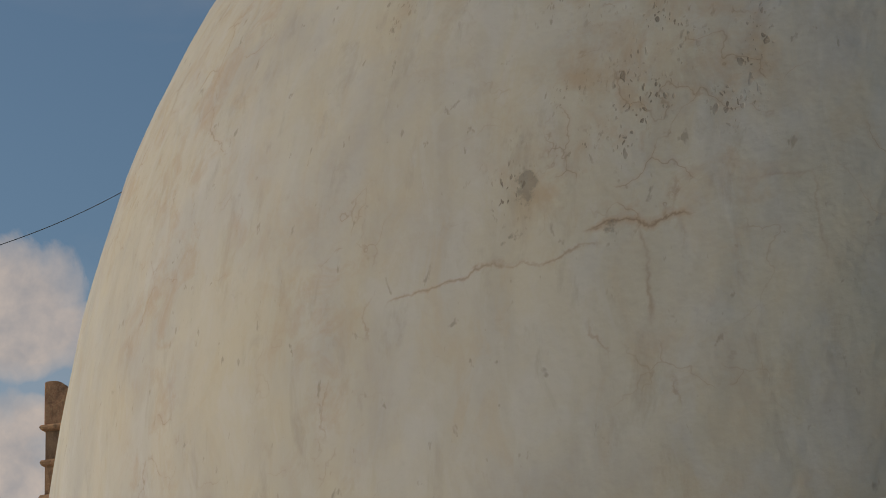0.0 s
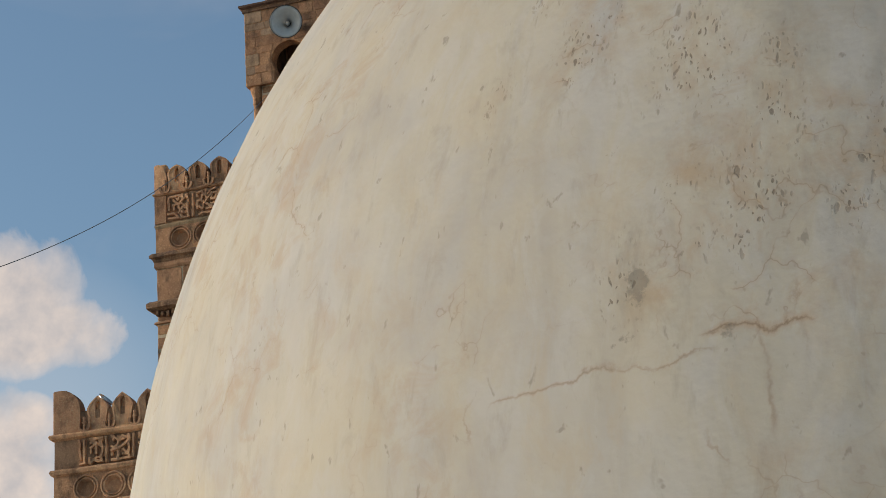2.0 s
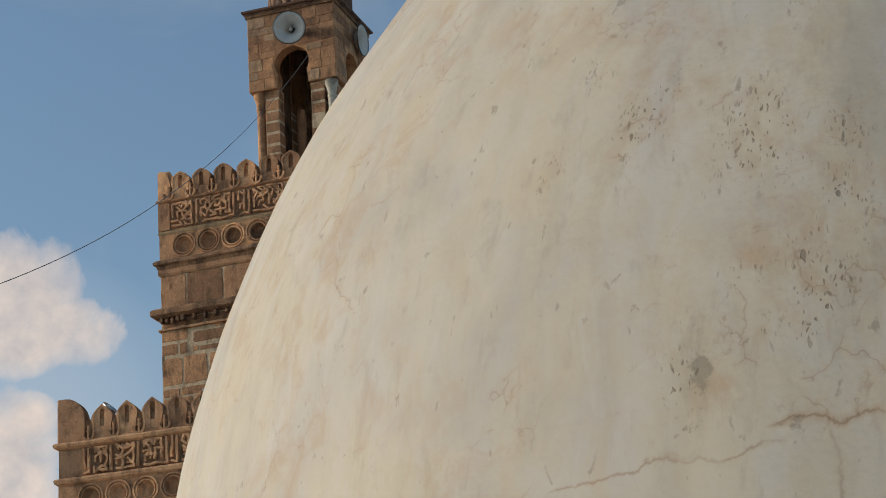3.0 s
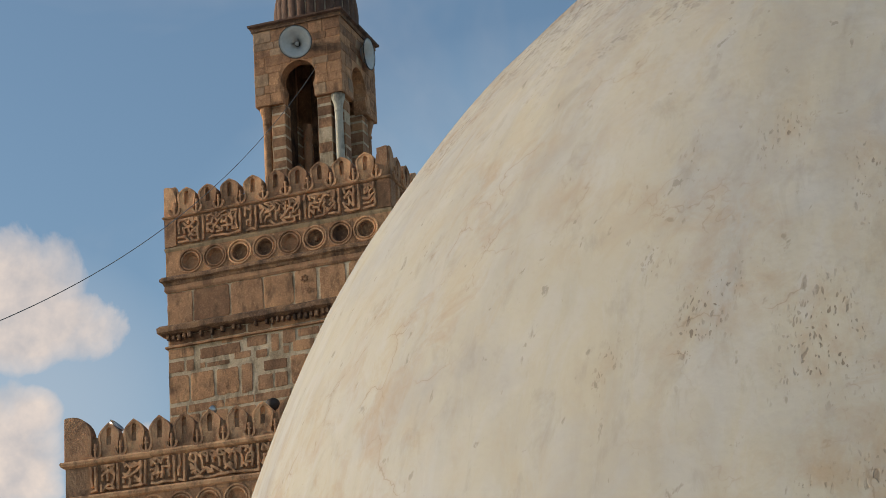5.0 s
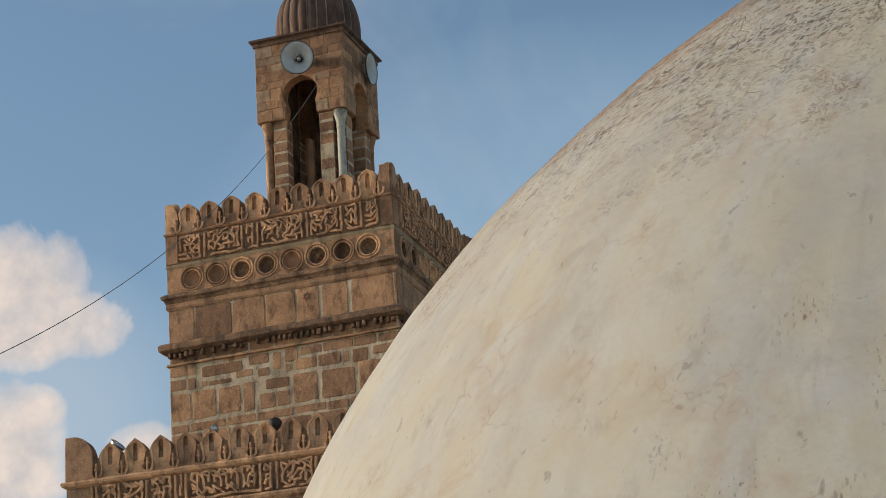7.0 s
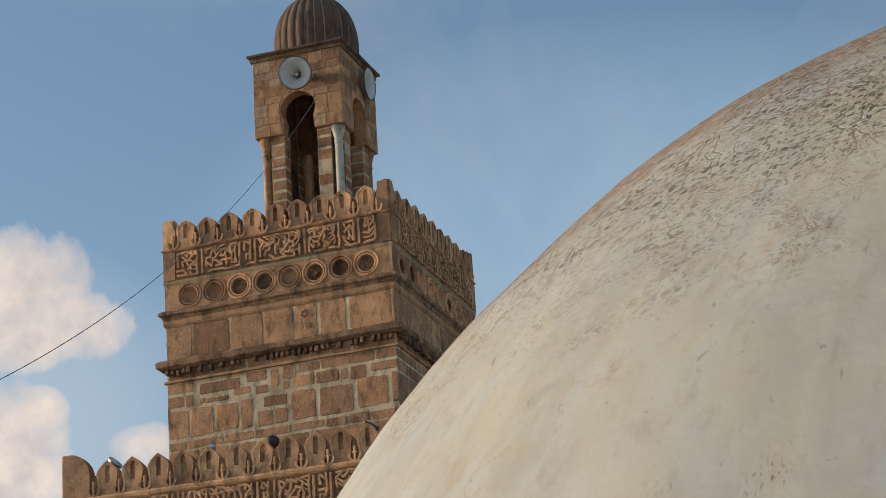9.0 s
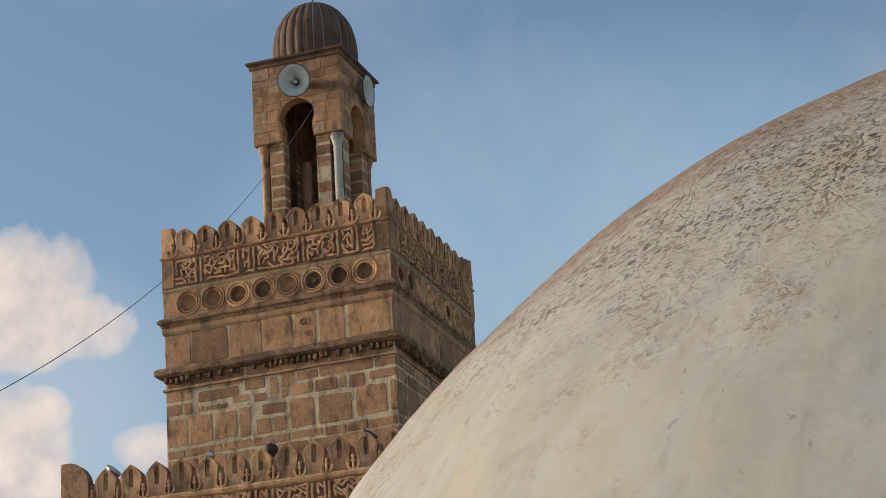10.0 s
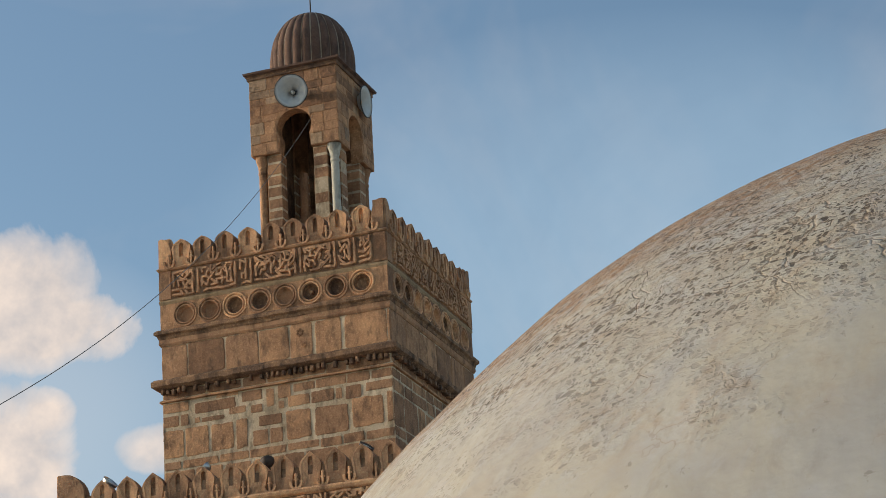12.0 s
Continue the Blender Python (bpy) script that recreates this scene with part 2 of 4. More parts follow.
    flakezone = math_node(t, "MULTIPLY", flakezone, ramp(t, noise_tex(t, p, 9, 3, 0.6), [(0.40, 0.0), (0.55, 1.6)]), clamp=True)
    # pitted crown: small holes stretched along the slope in rough rows
    slope = t.nodes.new("ShaderNodeCombineXYZ")
    t.links.new(math_node(t, "MULTIPLY", ang, 1.2), slope.inputs["X"])
    t.links.new(math_node(t, "MULTIPLY", lat, 2.1), slope.inputs["Y"])

    def pits(coords, sizes, few=0.35):
        """Round holes of many sizes, nudged out of line."""
        shake = t.nodes.new("ShaderNodeTexNoise")
        shake.inputs["Scale"].default_value = 40
        shake.inputs["Detail"].default_value = 3
        t.links.new(coords, shake.inputs["Vector"])
        sv = t.nodes.new("ShaderNodeVectorMath")
        sv.operation = "MULTIPLY_ADD"
        t.links.new(shake.outputs["Color"], sv.inputs[0])
        sv.inputs[1].default_value = (0.026, 0.026, 0.0)
        t.links.new(coords, sv.inputs[2])
        made = None
        for sc, rad in sizes:
            cell = t.nodes.new("ShaderNodeTexVoronoi")
            cell.voronoi_dimensions = "2D"
            cell.inputs["Scale"].default_value = sc
            t.links.new(sv.outputs[0], cell.inputs["Vector"])
            pick = t.nodes.new("ShaderNodeSeparateColor")
            t.links.new(cell.outputs["Color"], pick.inputs[0])
            size = math_node(t, "MULTIPLY", ramp(t, pick.outputs[0], [(few, 0.0), (1.0, 1.0)]), rad)
            one = math_node(t, "MULTIPLY", math_node(t, "SUBTRACT", size, cell.outputs["Distance"]), 14.0, clamp=True)
            made = one if made is None else math_node(t, "MAXIMUM", made, one)
        return made

    holes = pits(slope.outputs[0], ((60.0, 0.42), (125.0, 0.50)), 0.34)
    flake = math_node(t, "MULTIPLY", pits(drip.outputs[0], ((72.0, 0.32), (150.0, 0.42)), 0.58), math_node(t, "MULTIPLY", flakezone, ramp(t, noise_tex(t, p, 60, 4, 0.7), [(0.36, 0.15), (0.5, 1.0)])))
    pitband = ramp(t, noise_tex(t, slope.outputs[0], 7.5, 5, 0.65, 0.3), [(0.38, 0.35), (0.56, 1.0)])
    pitty = math_node(t, "MULTIPLY", math_node(t, "MULTIPLY", holes, pitband), crown)
    # hair cracks
    warp = t.nodes.new("ShaderNodeTexNoise")
    warp.inputs["Scale"].default_value = 5
    warp.inputs["Detail"].default_value = 5
    t.links.new(p, warp.inputs["Vector"])
    wv = t.nodes.new("ShaderNodeVectorMath")
    wv.operation = "MULTIPLY_ADD"
    t.links.new(warp.outputs["Color"], wv.inputs[0])
    wv.inputs[1].default_value = (0.4, 0.4, 0.4)
    t.links.new(p, wv.inputs[2])
    cracks = []
    for sc, w in ((5.0, 0.012), (7.0, 0.036)):
        vor = t.nodes.new("ShaderNodeTexVoronoi")
        vor.feature = "DISTANCE_TO_EDGE"
        vor.inputs["Scale"].default_value = sc
        t.links.new(wv.outputs[0], vor.inputs["Vector"])
        cracks.append((ramp(t, vor.outputs["Distance"], [(0.0, 1.0), (w, 0.0)]), ramp(t, vor.outputs["Distance"], [(0.0, 1.0), (w * 6, 0.0)])))
    gate = ramp(t, noise_tex(t, p, 6.3, 4, 0.65), [(0.48, 0.0), (0.58, 1.0)])
    low = math_node(t, "MULTIPLY", zone, gate)
    up = math_node(t, "MULTIPLY", crown, ramp(t, noise_tex(t, p, 6.3, 4, 0.65), [(0.43, 0.0), (0.52, 1.0)]))
    crack = math_node(t, "MAXIMUM", math_node(t, "MULTIPLY", cracks[0][0], low), math_node(t, "MULTIPLY", cracks[1][0], up))
    rusty = math_node(t, "MULTIPLY", cracks[0][1], low)
    col = mix(t, math_node(t, "MULTIPLY", rusty, 0.2), col, (0.33, 0.21, 0.115))
    halo = ramp(t, noise_tex(t, p, 9.5, 5, 0.65, 0.5), [(0.5, 0.0), (0.7, 0.8)])
    col = mix(t, math_node(t, "MULTIPLY", halo, math_node(t, "MULTIPLY", zone, 0.7)), col, (0.34, 0.235, 0.14))
    long = math_node(t, "SUBTRACT", noise_tex(t, p, 4.2, 8, 0.60), 0.5)
    fine = math_node(t, "SUBTRACT", noise_tex(t, p, 6.5, 8, 0.60, 0.2), 0.5)

    def span(v, a, b_, soft_=0.012):
        up_ = math_node(t, "DIVIDE", math_node(t, "SUBTRACT", v, a), soft_, clamp=True)
        dn_ = math_node(t, "DIVIDE", math_node(t, "SUBTRACT", b_, v), soft_, clamp=True)
        return math_node(t, "MULTIPLY", up_, dn_)

    runs_ = []
    for level, at_, amp, a, b_, wob_ in ((True, 4.15, 0.08, -111.6, -101.0, long), (True, 4.7, 0.05, -102.0, -97.2, fine), (False, -98.1, 0.07, 4.7, 6.3, fine),
                                         (False, -99.4, 0.05, 0.6, 4.7, long), (False, -97.9, 0.06, 3.0, 4.7, fine), (False, -112.0, 0.10, 2.9, 4.8, fine),
                                         (False, -101.6, 0.10, -0.2, 1.6, fine), (False, -98.2, 0.10, -2.5, -1.0, long), (True, 5.4, 0.04, -95.4, -92.4, fine),
                                         (False, -92.4, 0.07, 1.8, 5.4, long), (False, -114.6, 0.09, -0.5, 2.2, fine)):
        axis, other, at_, a, b_ = (lat if level else ang), (ang if level else lat), radians(at_), radians(a), radians(b_)
        off = math_node(t, "ABSOLUTE", math_node(t, "SUBTRACT", math_node(t, "SUBTRACT", axis, at_), math_node(t, "MULTIPLY", wob_, amp)))
        runs_.append((off, span(other, a, b_)))
    grit = ramp(t, noise_tex(t, p, 9, 5, 0.65), [(0.34, 0.1), (0.52, 1.0)])
    strength = (0.75, 1.0, 0.7, 0.55, 0.6, 0.6, 0.5, 0.5, 0.3, 0.3, 0.4)
    for nth, (off, live) in enumerate(runs_):
        rust = nth == 1                                # the one run that bleeds iron
        live = math_node(t, "MULTIPLY", live, strength[nth])
        gate_ = live if rust else math_node(t, "MULTIPLY", live, grit)
        lip = math_node(t, "MULTIPLY", math_node(t, "SUBTRACT", 1.0, math_node(t, "DIVIDE", off, 0.0052 if rust else 0.0034), clamp=True), gate_)
        col = mix(t, math_node(t, "MULTIPLY", lip, 0.5 if rust else 0.36), col, (0.34, 0.205, 0.105))
        hair = math_node(t, "MULTIPLY", math_node(t, "SUBTRACT", 1.0, math_node(t, "DIVIDE", off, 0.0018), clamp=True), gate_)
        col = mix(t, math_node(t, "MULTIPLY", hair, 0.6), col, (0.17, 0.115, 0.07))
    edge = math_node(t, "MULTIPLY", math_node(t, "SUBTRACT", noise_tex(t, p, 24, 5, 0.65), 0.5), 0.045)
    for az_, el_, rad_ in ((-104.3, 7.1, 0.010), (-104.9, 5.2, 0.006), (-100.8, 4.9, 0.006)):
        dx_ = math_node(t, "SUBTRACT", ang, radians(az_))
        dy_ = math_node(t, "SUBTRACT", lat, radians(el_))
        far_ = math_node(t, "SQRT", math_node(t, "ADD", math_node(t, "MULTIPLY", dx_, dx_), math_node(t, "MULTIPLY", dy_, dy_)))
        blot = math_node(t, "DIVIDE", math_node(t, "SUBTRACT", rad_, math_node(t, "ADD", far_, edge)), 0.0035, clamp=True)
        col = mix(t, math_node(t, "MULTIPLY", blot, 0.6), col, (0.15, 0.135, 0.11))
    # crown: lichen and bare brown render
    lichen = noise_tex(t, slope.outputs[0], 34, 6, 0.7, 0.1)
    top = math_node(t, "MULTIPLY", ramp(t, lichen, [(0.44, 0.0), (0.68, 0.5)]), crown)
    col = mix(t, top, col, (0.345, 0.265, 0.18))
    crest = math_node(t, "ADD", lat, math_node(t, "MULTIPLY", math_node(t, "ADD", ang, radians(104)), -0.46))
    crest = math_node(t, "ADD", crest, math_node(t, "MULTIPLY", math_node(t, "SUBTRACT", noise_tex(t, p, 4.5, 6, 0.65), 0.5), 0.24))
    summit = ramp(t, math_node(t, "MULTIPLY", crest, 0.5), [(0.51, 0.0), (0.55, 0.9)])
    col = mix(t, math_node(t, "MULTIPLY", summit, ramp(t, lichen, [(0.38, 0.15), (0.58, 1.0)])), col, (0.26, 0.13, 0.052))
    marks = math_node(t, "MAXIMUM", math_node(t, "MULTIPLY", flake, 0.25), pitty)
    rustrun = math_node(t, "MULTIPLY", flakezone, ramp(t, noise_tex(t, drip.outputs[0], 16, 5, 0.65, 0.4), [(0.46, 0.0), (0.62, 0.45)]))
    col = mix(t, rustrun, col, (0.34, 0.245, 0.155))
    col = mix(t, math_node(t, "MULTIPLY", flake, 0.7), col, (0.12, 0.085, 0.055))
    col = mix(t, math_node(t, "MULTIPLY", pitty, 0.95), col, (0.07, 0.048, 0.03))
    col = mix(t, math_node(t, "MULTIPLY", crack, math_node(t, "ADD", 0.4, math_node(t, "MULTIPLY", crown, 0.35))), col, (0.17, 0.11, 0.065))
    t.links.new(col, b.inputs["Base Color"])
    h = math_node(t, "ADD", math_node(t, "MULTIPLY", noise_tex(t, p, 55, 5, 0.6), 0.1), math_node(t, "MULTIPLY", noise_tex(t, p, 5, 4, 0.55), 0.8))
    h = math_node(t, "SUBTRACT", h, math_node(t, "MULTIPLY", math_node(t, "MAXIMUM", math_node(t, "MULTIPLY", crack, crown), marks), 0.5))
    h = math_node(t, "ADD", h, math_node(t, "MULTIPLY", math_node(t, "MULTIPLY", lichen, crown), 1.2))
    bump(t, b, h, 0.5, 0.02)
    return m


DOME_C = (11.286, -25.688, 10.307)
DOME_R, DOME_K = 2.316, 1.0867
PLASTER = plaster_material()


def plain_material(name, col, rough, metal=0.0, var=0.25, scale=14):
    m, t, b, pos = material(name, rough, metal)
    n = noise_tex(t, pos, scale, 5, 0.6)
    c = ramp(t, n, [(0.3, tuple(x * (1 - var) for x in col)), (0.7, tuple(min(1, x * (1 + var)) for x in col))])
    t.links.new(c, b.inputs["Base Color"])
    bump(t, b, n, 0.08, 0.01)
    return m


HORN_GREY = plain_material("grey_painted_aluminium", (0.50, 0.50, 0.485), 0.45, 0.0, 0.1)
HORN_DARK = plain_material("dark_rim_rubber", (0.05, 0.047, 0.045), 0.6)
HORN_PLUG = plain_material("pale_phase_plug", (0.62, 0.61, 0.58), 0.4)
IRON = plain_material("rusty_iron", (0.07, 0.05, 0.04), 0.7, 0.3, 0.4)
CABLE = plain_material("dusty_grey_cable", (0.15, 0.135, 0.12), 0.7)
STEEL = plain_material("dull_steel", (0.5, 0.5, 0.48), 0.3, 0.8)
LAMP_GLASS = plain_material("lamp_lens", (0.75, 0.72, 0.65), 0.15)
ROOFING = plain_material("limewashed_roof", (0.74, 0.70, 0.62), 0.9, 0, 0.12, 3)
EARTH = plain_material("dusty_earth", (0.42, 0.36, 0.28), 0.95, 0, 0.25, 0.4)
WALLPLASTER = plain_material("ochre_wall_plaster", (0.5, 0.42, 0.31), 0.9, 0, 0.18, 1.2)


# ---------------------------------------------------------------- mesh helpers
def mesh_of(name, bm, mat, smooth=False):
    bmesh.ops.recalc_face_normals(bm, faces=bm.faces)
    me = bpy.data.meshes.new(name)
    bm.to_mesh(me)
    bm.free()
    for m in mat if isinstance(mat, (list, tuple)) else [mat]:
        me.materials.append(m)
    if smooth:
        me.polygons.foreach_set("use_smooth", [True] * len(me.polygons))
    return me


def put(name, me, parent=None, at=None, label=""):
    ob = new(name, me)
    if parent is not None:
        ob.parent = parent
        w = parent.matrix_basis
        if parent.parent is not None:
            w = parent.parent.matrix_basis @ parent.matrix_parent_inverse @ parent.matrix_basis
        ob.matrix_parent_inverse = w.inverted()
    if at is not None:
        ob.matrix_basis = at
    if label:
        ob["label"] = label
    return ob


def part(name, bm, mat, parent, label="", at=None, smooth=False):
    return put(name, mesh_of(name, bm, mat, smooth), parent, at, label)


def thing(name, base, label, category, group="", kind=""):
    ob = new(name)
    ob.empty_display_size = 0.2
    ob.matrix_basis = pose(*base)
    return tagged(ob, label, category, group, kind)


def add_box(bm, x0, x1, y0, y1, z0, z1, bevel=0.0):
    made = bmesh.ops.create_cube(bm, size=1.0, matrix=Matrix.Translation(((x0 + x1) / 2, (y0 + y1) / 2, (z0 + z1) / 2)) @ Matrix.Diagonal((x1 - x0, y1 - y0, z1 - z0, 1)))
    if bevel:
        edges = list({e for v in made["verts"] for e in v.link_edges})
        bmesh.ops.bevel(bm, geom=edges, offset=bevel, segments=1, affect="EDGES")
    return bm


def box(*a, **k):
    return add_box(bmesh.new(), *a, **k)


def lathe(bm, profile, segs, m=Matrix(), close=False):
    """Profile of (radius, height) turned round z."""
    rings = []
    for r, h in profile:
        if r < 1e-5:
            rings.append([bm.verts.new(m @ Vector((0, 0, h)))])
        else:
            rings.append([bm.verts.new(m @ Vector((r * math.cos(2 * math.pi * i / segs), r * math.sin(2 * math.pi * i / segs), h))) for i in range(segs)])
    for a, b in zip(rings, rings[1:]):
        for i in range(segs):
            j = (i + 1) % segs
            q = [a[i % len(a)], a[j % len(a)], b[j % len(b)], b[i % len(b)]]
            q = list(dict.fromkeys(q))
            if len(q) > 2:
                bm.faces.new(q)
    return bm


def extrude_outline(bm, outline, y0, y1, hole=None):
    """An outline of (x, z), with one hole if given, from depth y0 to y1."""
    edges = []
    holes = [] if not hole else (hole if isinstance(hole[0], list) else [hole])
    for loop in [outline] + holes:
        vs = [bm.verts.new((x, y0, z)) for x, z in loop]
        edges += [bm.edges.new((vs[i], vs[(i + 1) % len(vs)])) for i in range(len(vs))]
    if hole:
        faces = [f for f in bmesh.ops.triangle_fill(bm, use_beauty=True, edges=edges)["geom"] if isinstance(f, bmesh.types.BMFace)]
    else:
        faces = [bm.faces.new([e.verts[0] for e in edges])]
    out = bmesh.ops.extrude_face_region(bm, geom=faces)["geom"]
    bmesh.ops.translate(bm, verts=[v for v in out if isinstance(v, bmesh.types.BMVert)], vec=(0, y1 - y0, 0))
    return bm


def square_ring(bm, half, profile):
    """A moulding that runs round a square: profile of (how far proud, height)."""
    rings = []
    for d, z in profile:
        h = half + d
        rings.append([bm.verts.new((x, y, z)) for x, y in ((-h, -h), (h, -h), (h, h), (-h, h))])
    for a, b in zip(rings, rings[1:] + rings[:1]):
        for i in range(4):
            j = (i + 1) % 4
            bm.faces.new([a[i], a[j], b[j], b[i]])
    return bm


def roughen(bm, amount, size, seed=0):
    for v in bm.verts:
        n = noise.noise_vector(v.co / size + Vector((seed * 7.1, seed * 3.3, 0)))
        v.co += n * amount
    return bm


def subdivided(bm, step):
    """Cuts long edges so that they can be roughened."""
    for _ in range(6):
        long = [e for e in bm.edges if e.calc_length() > step]
        if not long:
            break
        bmesh.ops.subdivide_edges(bm, edges=long, cuts=1, use_grid_fill=True)
    return bm


# ---------------------------------------------------------------- ground, mosque roof
g = bmesh.new()
for x, y in ((-3000, -3000), (3000, -3000), (3000, 3000), (-3000, 3000)):
    g.verts.new((x, y, 0))
g.faces.new(g.verts)
ground = put("ground", mesh_of("ground", g, EARTH))
tagged(ground, "dusty bare earth around the mosque", "ground", kind="structure")

ROOF_Z = 7.6
hall = thing("mosque_hall", (4, -18, 0), "limewashed prayer hall below the plastered dome", "building", kind="structure")
for nm, b in (("wall_south", (-12, 22, -44, -43.4)), ("wall_north", (-12, 22, -4.4, -3.8)), ("wall_west", (-12, -11.4, -43.4, -4.4)), ("wall_east", (21.4, 22, -43.4, -4.4))):
    part(nm, box(*b, 0, ROOF_Z - 0.3), WALLPLASTER, hall)
part("roof", box(-12, 22, -44, -3.8, ROOF_Z - 0.3, ROOF_Z), ROOFING, hall, "flat limewashed roof terrace")

# ---------------------------------------------------------------- plastered dome
big = thing("plaster_dome", (DOME_C[0], DOME_C[1], ROOF_Z), "cream limewashed plaster dome with cracks and rusty stains", "dome")
b = bmesh.new()
SEG, RIN = 160, 72
vz = DOME_R * DOME_K
prof = [(DOME_R * math.cos(a), vz * math.sin(a)) for a in [(-0.12 + (math.pi / 2 + 0.12) * i / RIN) for i in range(RIN + 1)]]
prof[-1] = (0, vz)
lathe(b, prof, SEG)


def uneven(co):
    """The hand-laid surface of the shell, a little off the true curve."""
    return co + co.normalized() * (0.014 * noise.noise(co * 0.9) + 0.008 * noise.noise(co * 2.6 + Vector((4, 1, 2))) + 0.003 * noise.noise(co * 7)) + Vector(DOME_C)


for v in b.verts:
    v.co = uneven(v.co)
part("shell", b, PLASTER, big, smooth=True)
zb = DOME_C[2] - vz * math.sin(0.12)
b = lathe(bmesh.new(), [(0, 0), (DOME_R + 0.1, 0), (DOME_R + 0.1, zb - ROOF_Z - 0.06), (DOME_R + 0.04, zb - ROOF_Z + 0.01), (0, zb - ROOF_Z + 0.01)], 96, pose(DOME_C[0], DOME_C[1], ROOF_Z))
part("drum", b, PLASTER, big)

# ---------------------------------------------------------------- minaret
CX, CY = -1.8, 1.8
minaret = thing("minaret", (CX, CY, 0), "brown sandstone minaret with carved friezes and crenellated terraces", "minaret")


def side(k, turn=0.0):
    """Pose of the k-th face: local x along the face, local -y outward, z from the ground."""
    return pose(CX, CY, 0, 0, 0, turn + 90 * k)


def merlon_mesh(name, w, z0, zt, slot, pointed, thick=0.2):
    """A crenel with an arched head and a sunk slot, its front at y = 0."""
    h = w / 2
    out = [(-h * 0.86, z0), (h * 0.86, z0)]
    zs = zt - w * (0.62 if pointed else 0.48)
    right = [(h * 0.86, z0 + (zs - z0) * 0.55), (h, zs)]
    n = 7
    for i in range(1, n):
        a = i / n
        right.append((h * (1 - a ** (1.75 if pointed else 2.35)), zs + (zt - zs) * a))
    out += right + [(0, zt)] + [(-x, z) for x, z in reversed(right)]
    s0, s1, sw = slot
    hole = [(-sw, s0), (sw, s0), (sw, s1 - sw), (sw * 0.6, s1 - sw * 0.35), (0, s1), (-sw * 0.6, s1 - sw * 0.35), (-sw, s1 - sw)]
    bm = bmesh.new()
    extrude_outline(bm, out, 0.0, 0.055, hole)
    mid_z = (s0 + s1) / 2
    extrude_outline(bm, out, -0.010, 0.012, [(x * 0.80, mid_z + (z - mid_z) * 0.86) for x, z in out])
    extrude_outline(bm, [(x * 0.99, z - 0.003 if z > z0 + 0.01 else z) for x, z in out], 0.058, thick)
    return mesh_of(name, bm, CARVED)


def fleuron_mesh(name, s):
    """The small anchor-shaped carving between two crenels."""
    bm = bmesh.new()
    add_box(bm, -0.012 * s, 0.012 * s, -0.03, 0.0, -0.09 * s, 0.07 * s, bevel=0.004)
    add_box(bm, -0.03 * s, 0.03 * s, -0.026, 0.0, 0.012 * s, 0.03 * s, bevel=0.004)
    for sx in (-1, 1):
        for i in range(4):
            a = radians(-90 + sx * (18 + 24 * i))
            c = Vector((0.068 * s * math.cos(a), 0, -0.015 * s + 0.075 * s * math.sin(a)))
            bmesh.ops.create_cube(bm, size=1.0, matrix=Matrix.Translation((c.x, -0.014, c.z)) @ Matrix.Rotation(-(a + math.pi / 2), 4, "Y") @ Matrix.Diagonal((0.036 * s, 0.034, 0.03 * s, 1)))
    bmesh.ops.create_icosphere(bm, subdivisions=1, radius=0.022 * s, matrix=Matrix.Translation((0, -0.012, 0.08 * s)))
    return mesh_of(name, bm, CARVED)


def medallion_mesh(name, r, variant):
    """A turned roundel: two raised rings round a sunk dish, shade painted into some dishes."""
    deep = (0.085, 0.07, 0.09, 0.075)[variant]
    p = [(0, deep)]
    if variant == 2:
        p = [(0, 0.035), (r * 0.14, 0.03), (r * 0.2, deep)]
    p += [(r * 0.5, deep), (r * 0.62, 0.02), (r * 0.66, -0.006), (r * 0.74, -0.006), (r * 0.77, 0.012), (r * 0.83, 0.012), (r * 0.86, -0.012), (r * 0.97, -0.012), (r, 0.004), (r, 0.08)]
    bm = lathe(bmesh.new(), p, 28, Matrix.Rotation(-math.pi / 2, 4, "X"))
    # variants 0 and 2: dark dish colour stands in for shade in the hollow
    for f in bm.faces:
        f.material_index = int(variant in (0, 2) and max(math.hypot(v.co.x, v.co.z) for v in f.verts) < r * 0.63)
    return mesh_of(name, bm, [CARVED, WEATHERED_SHADED])


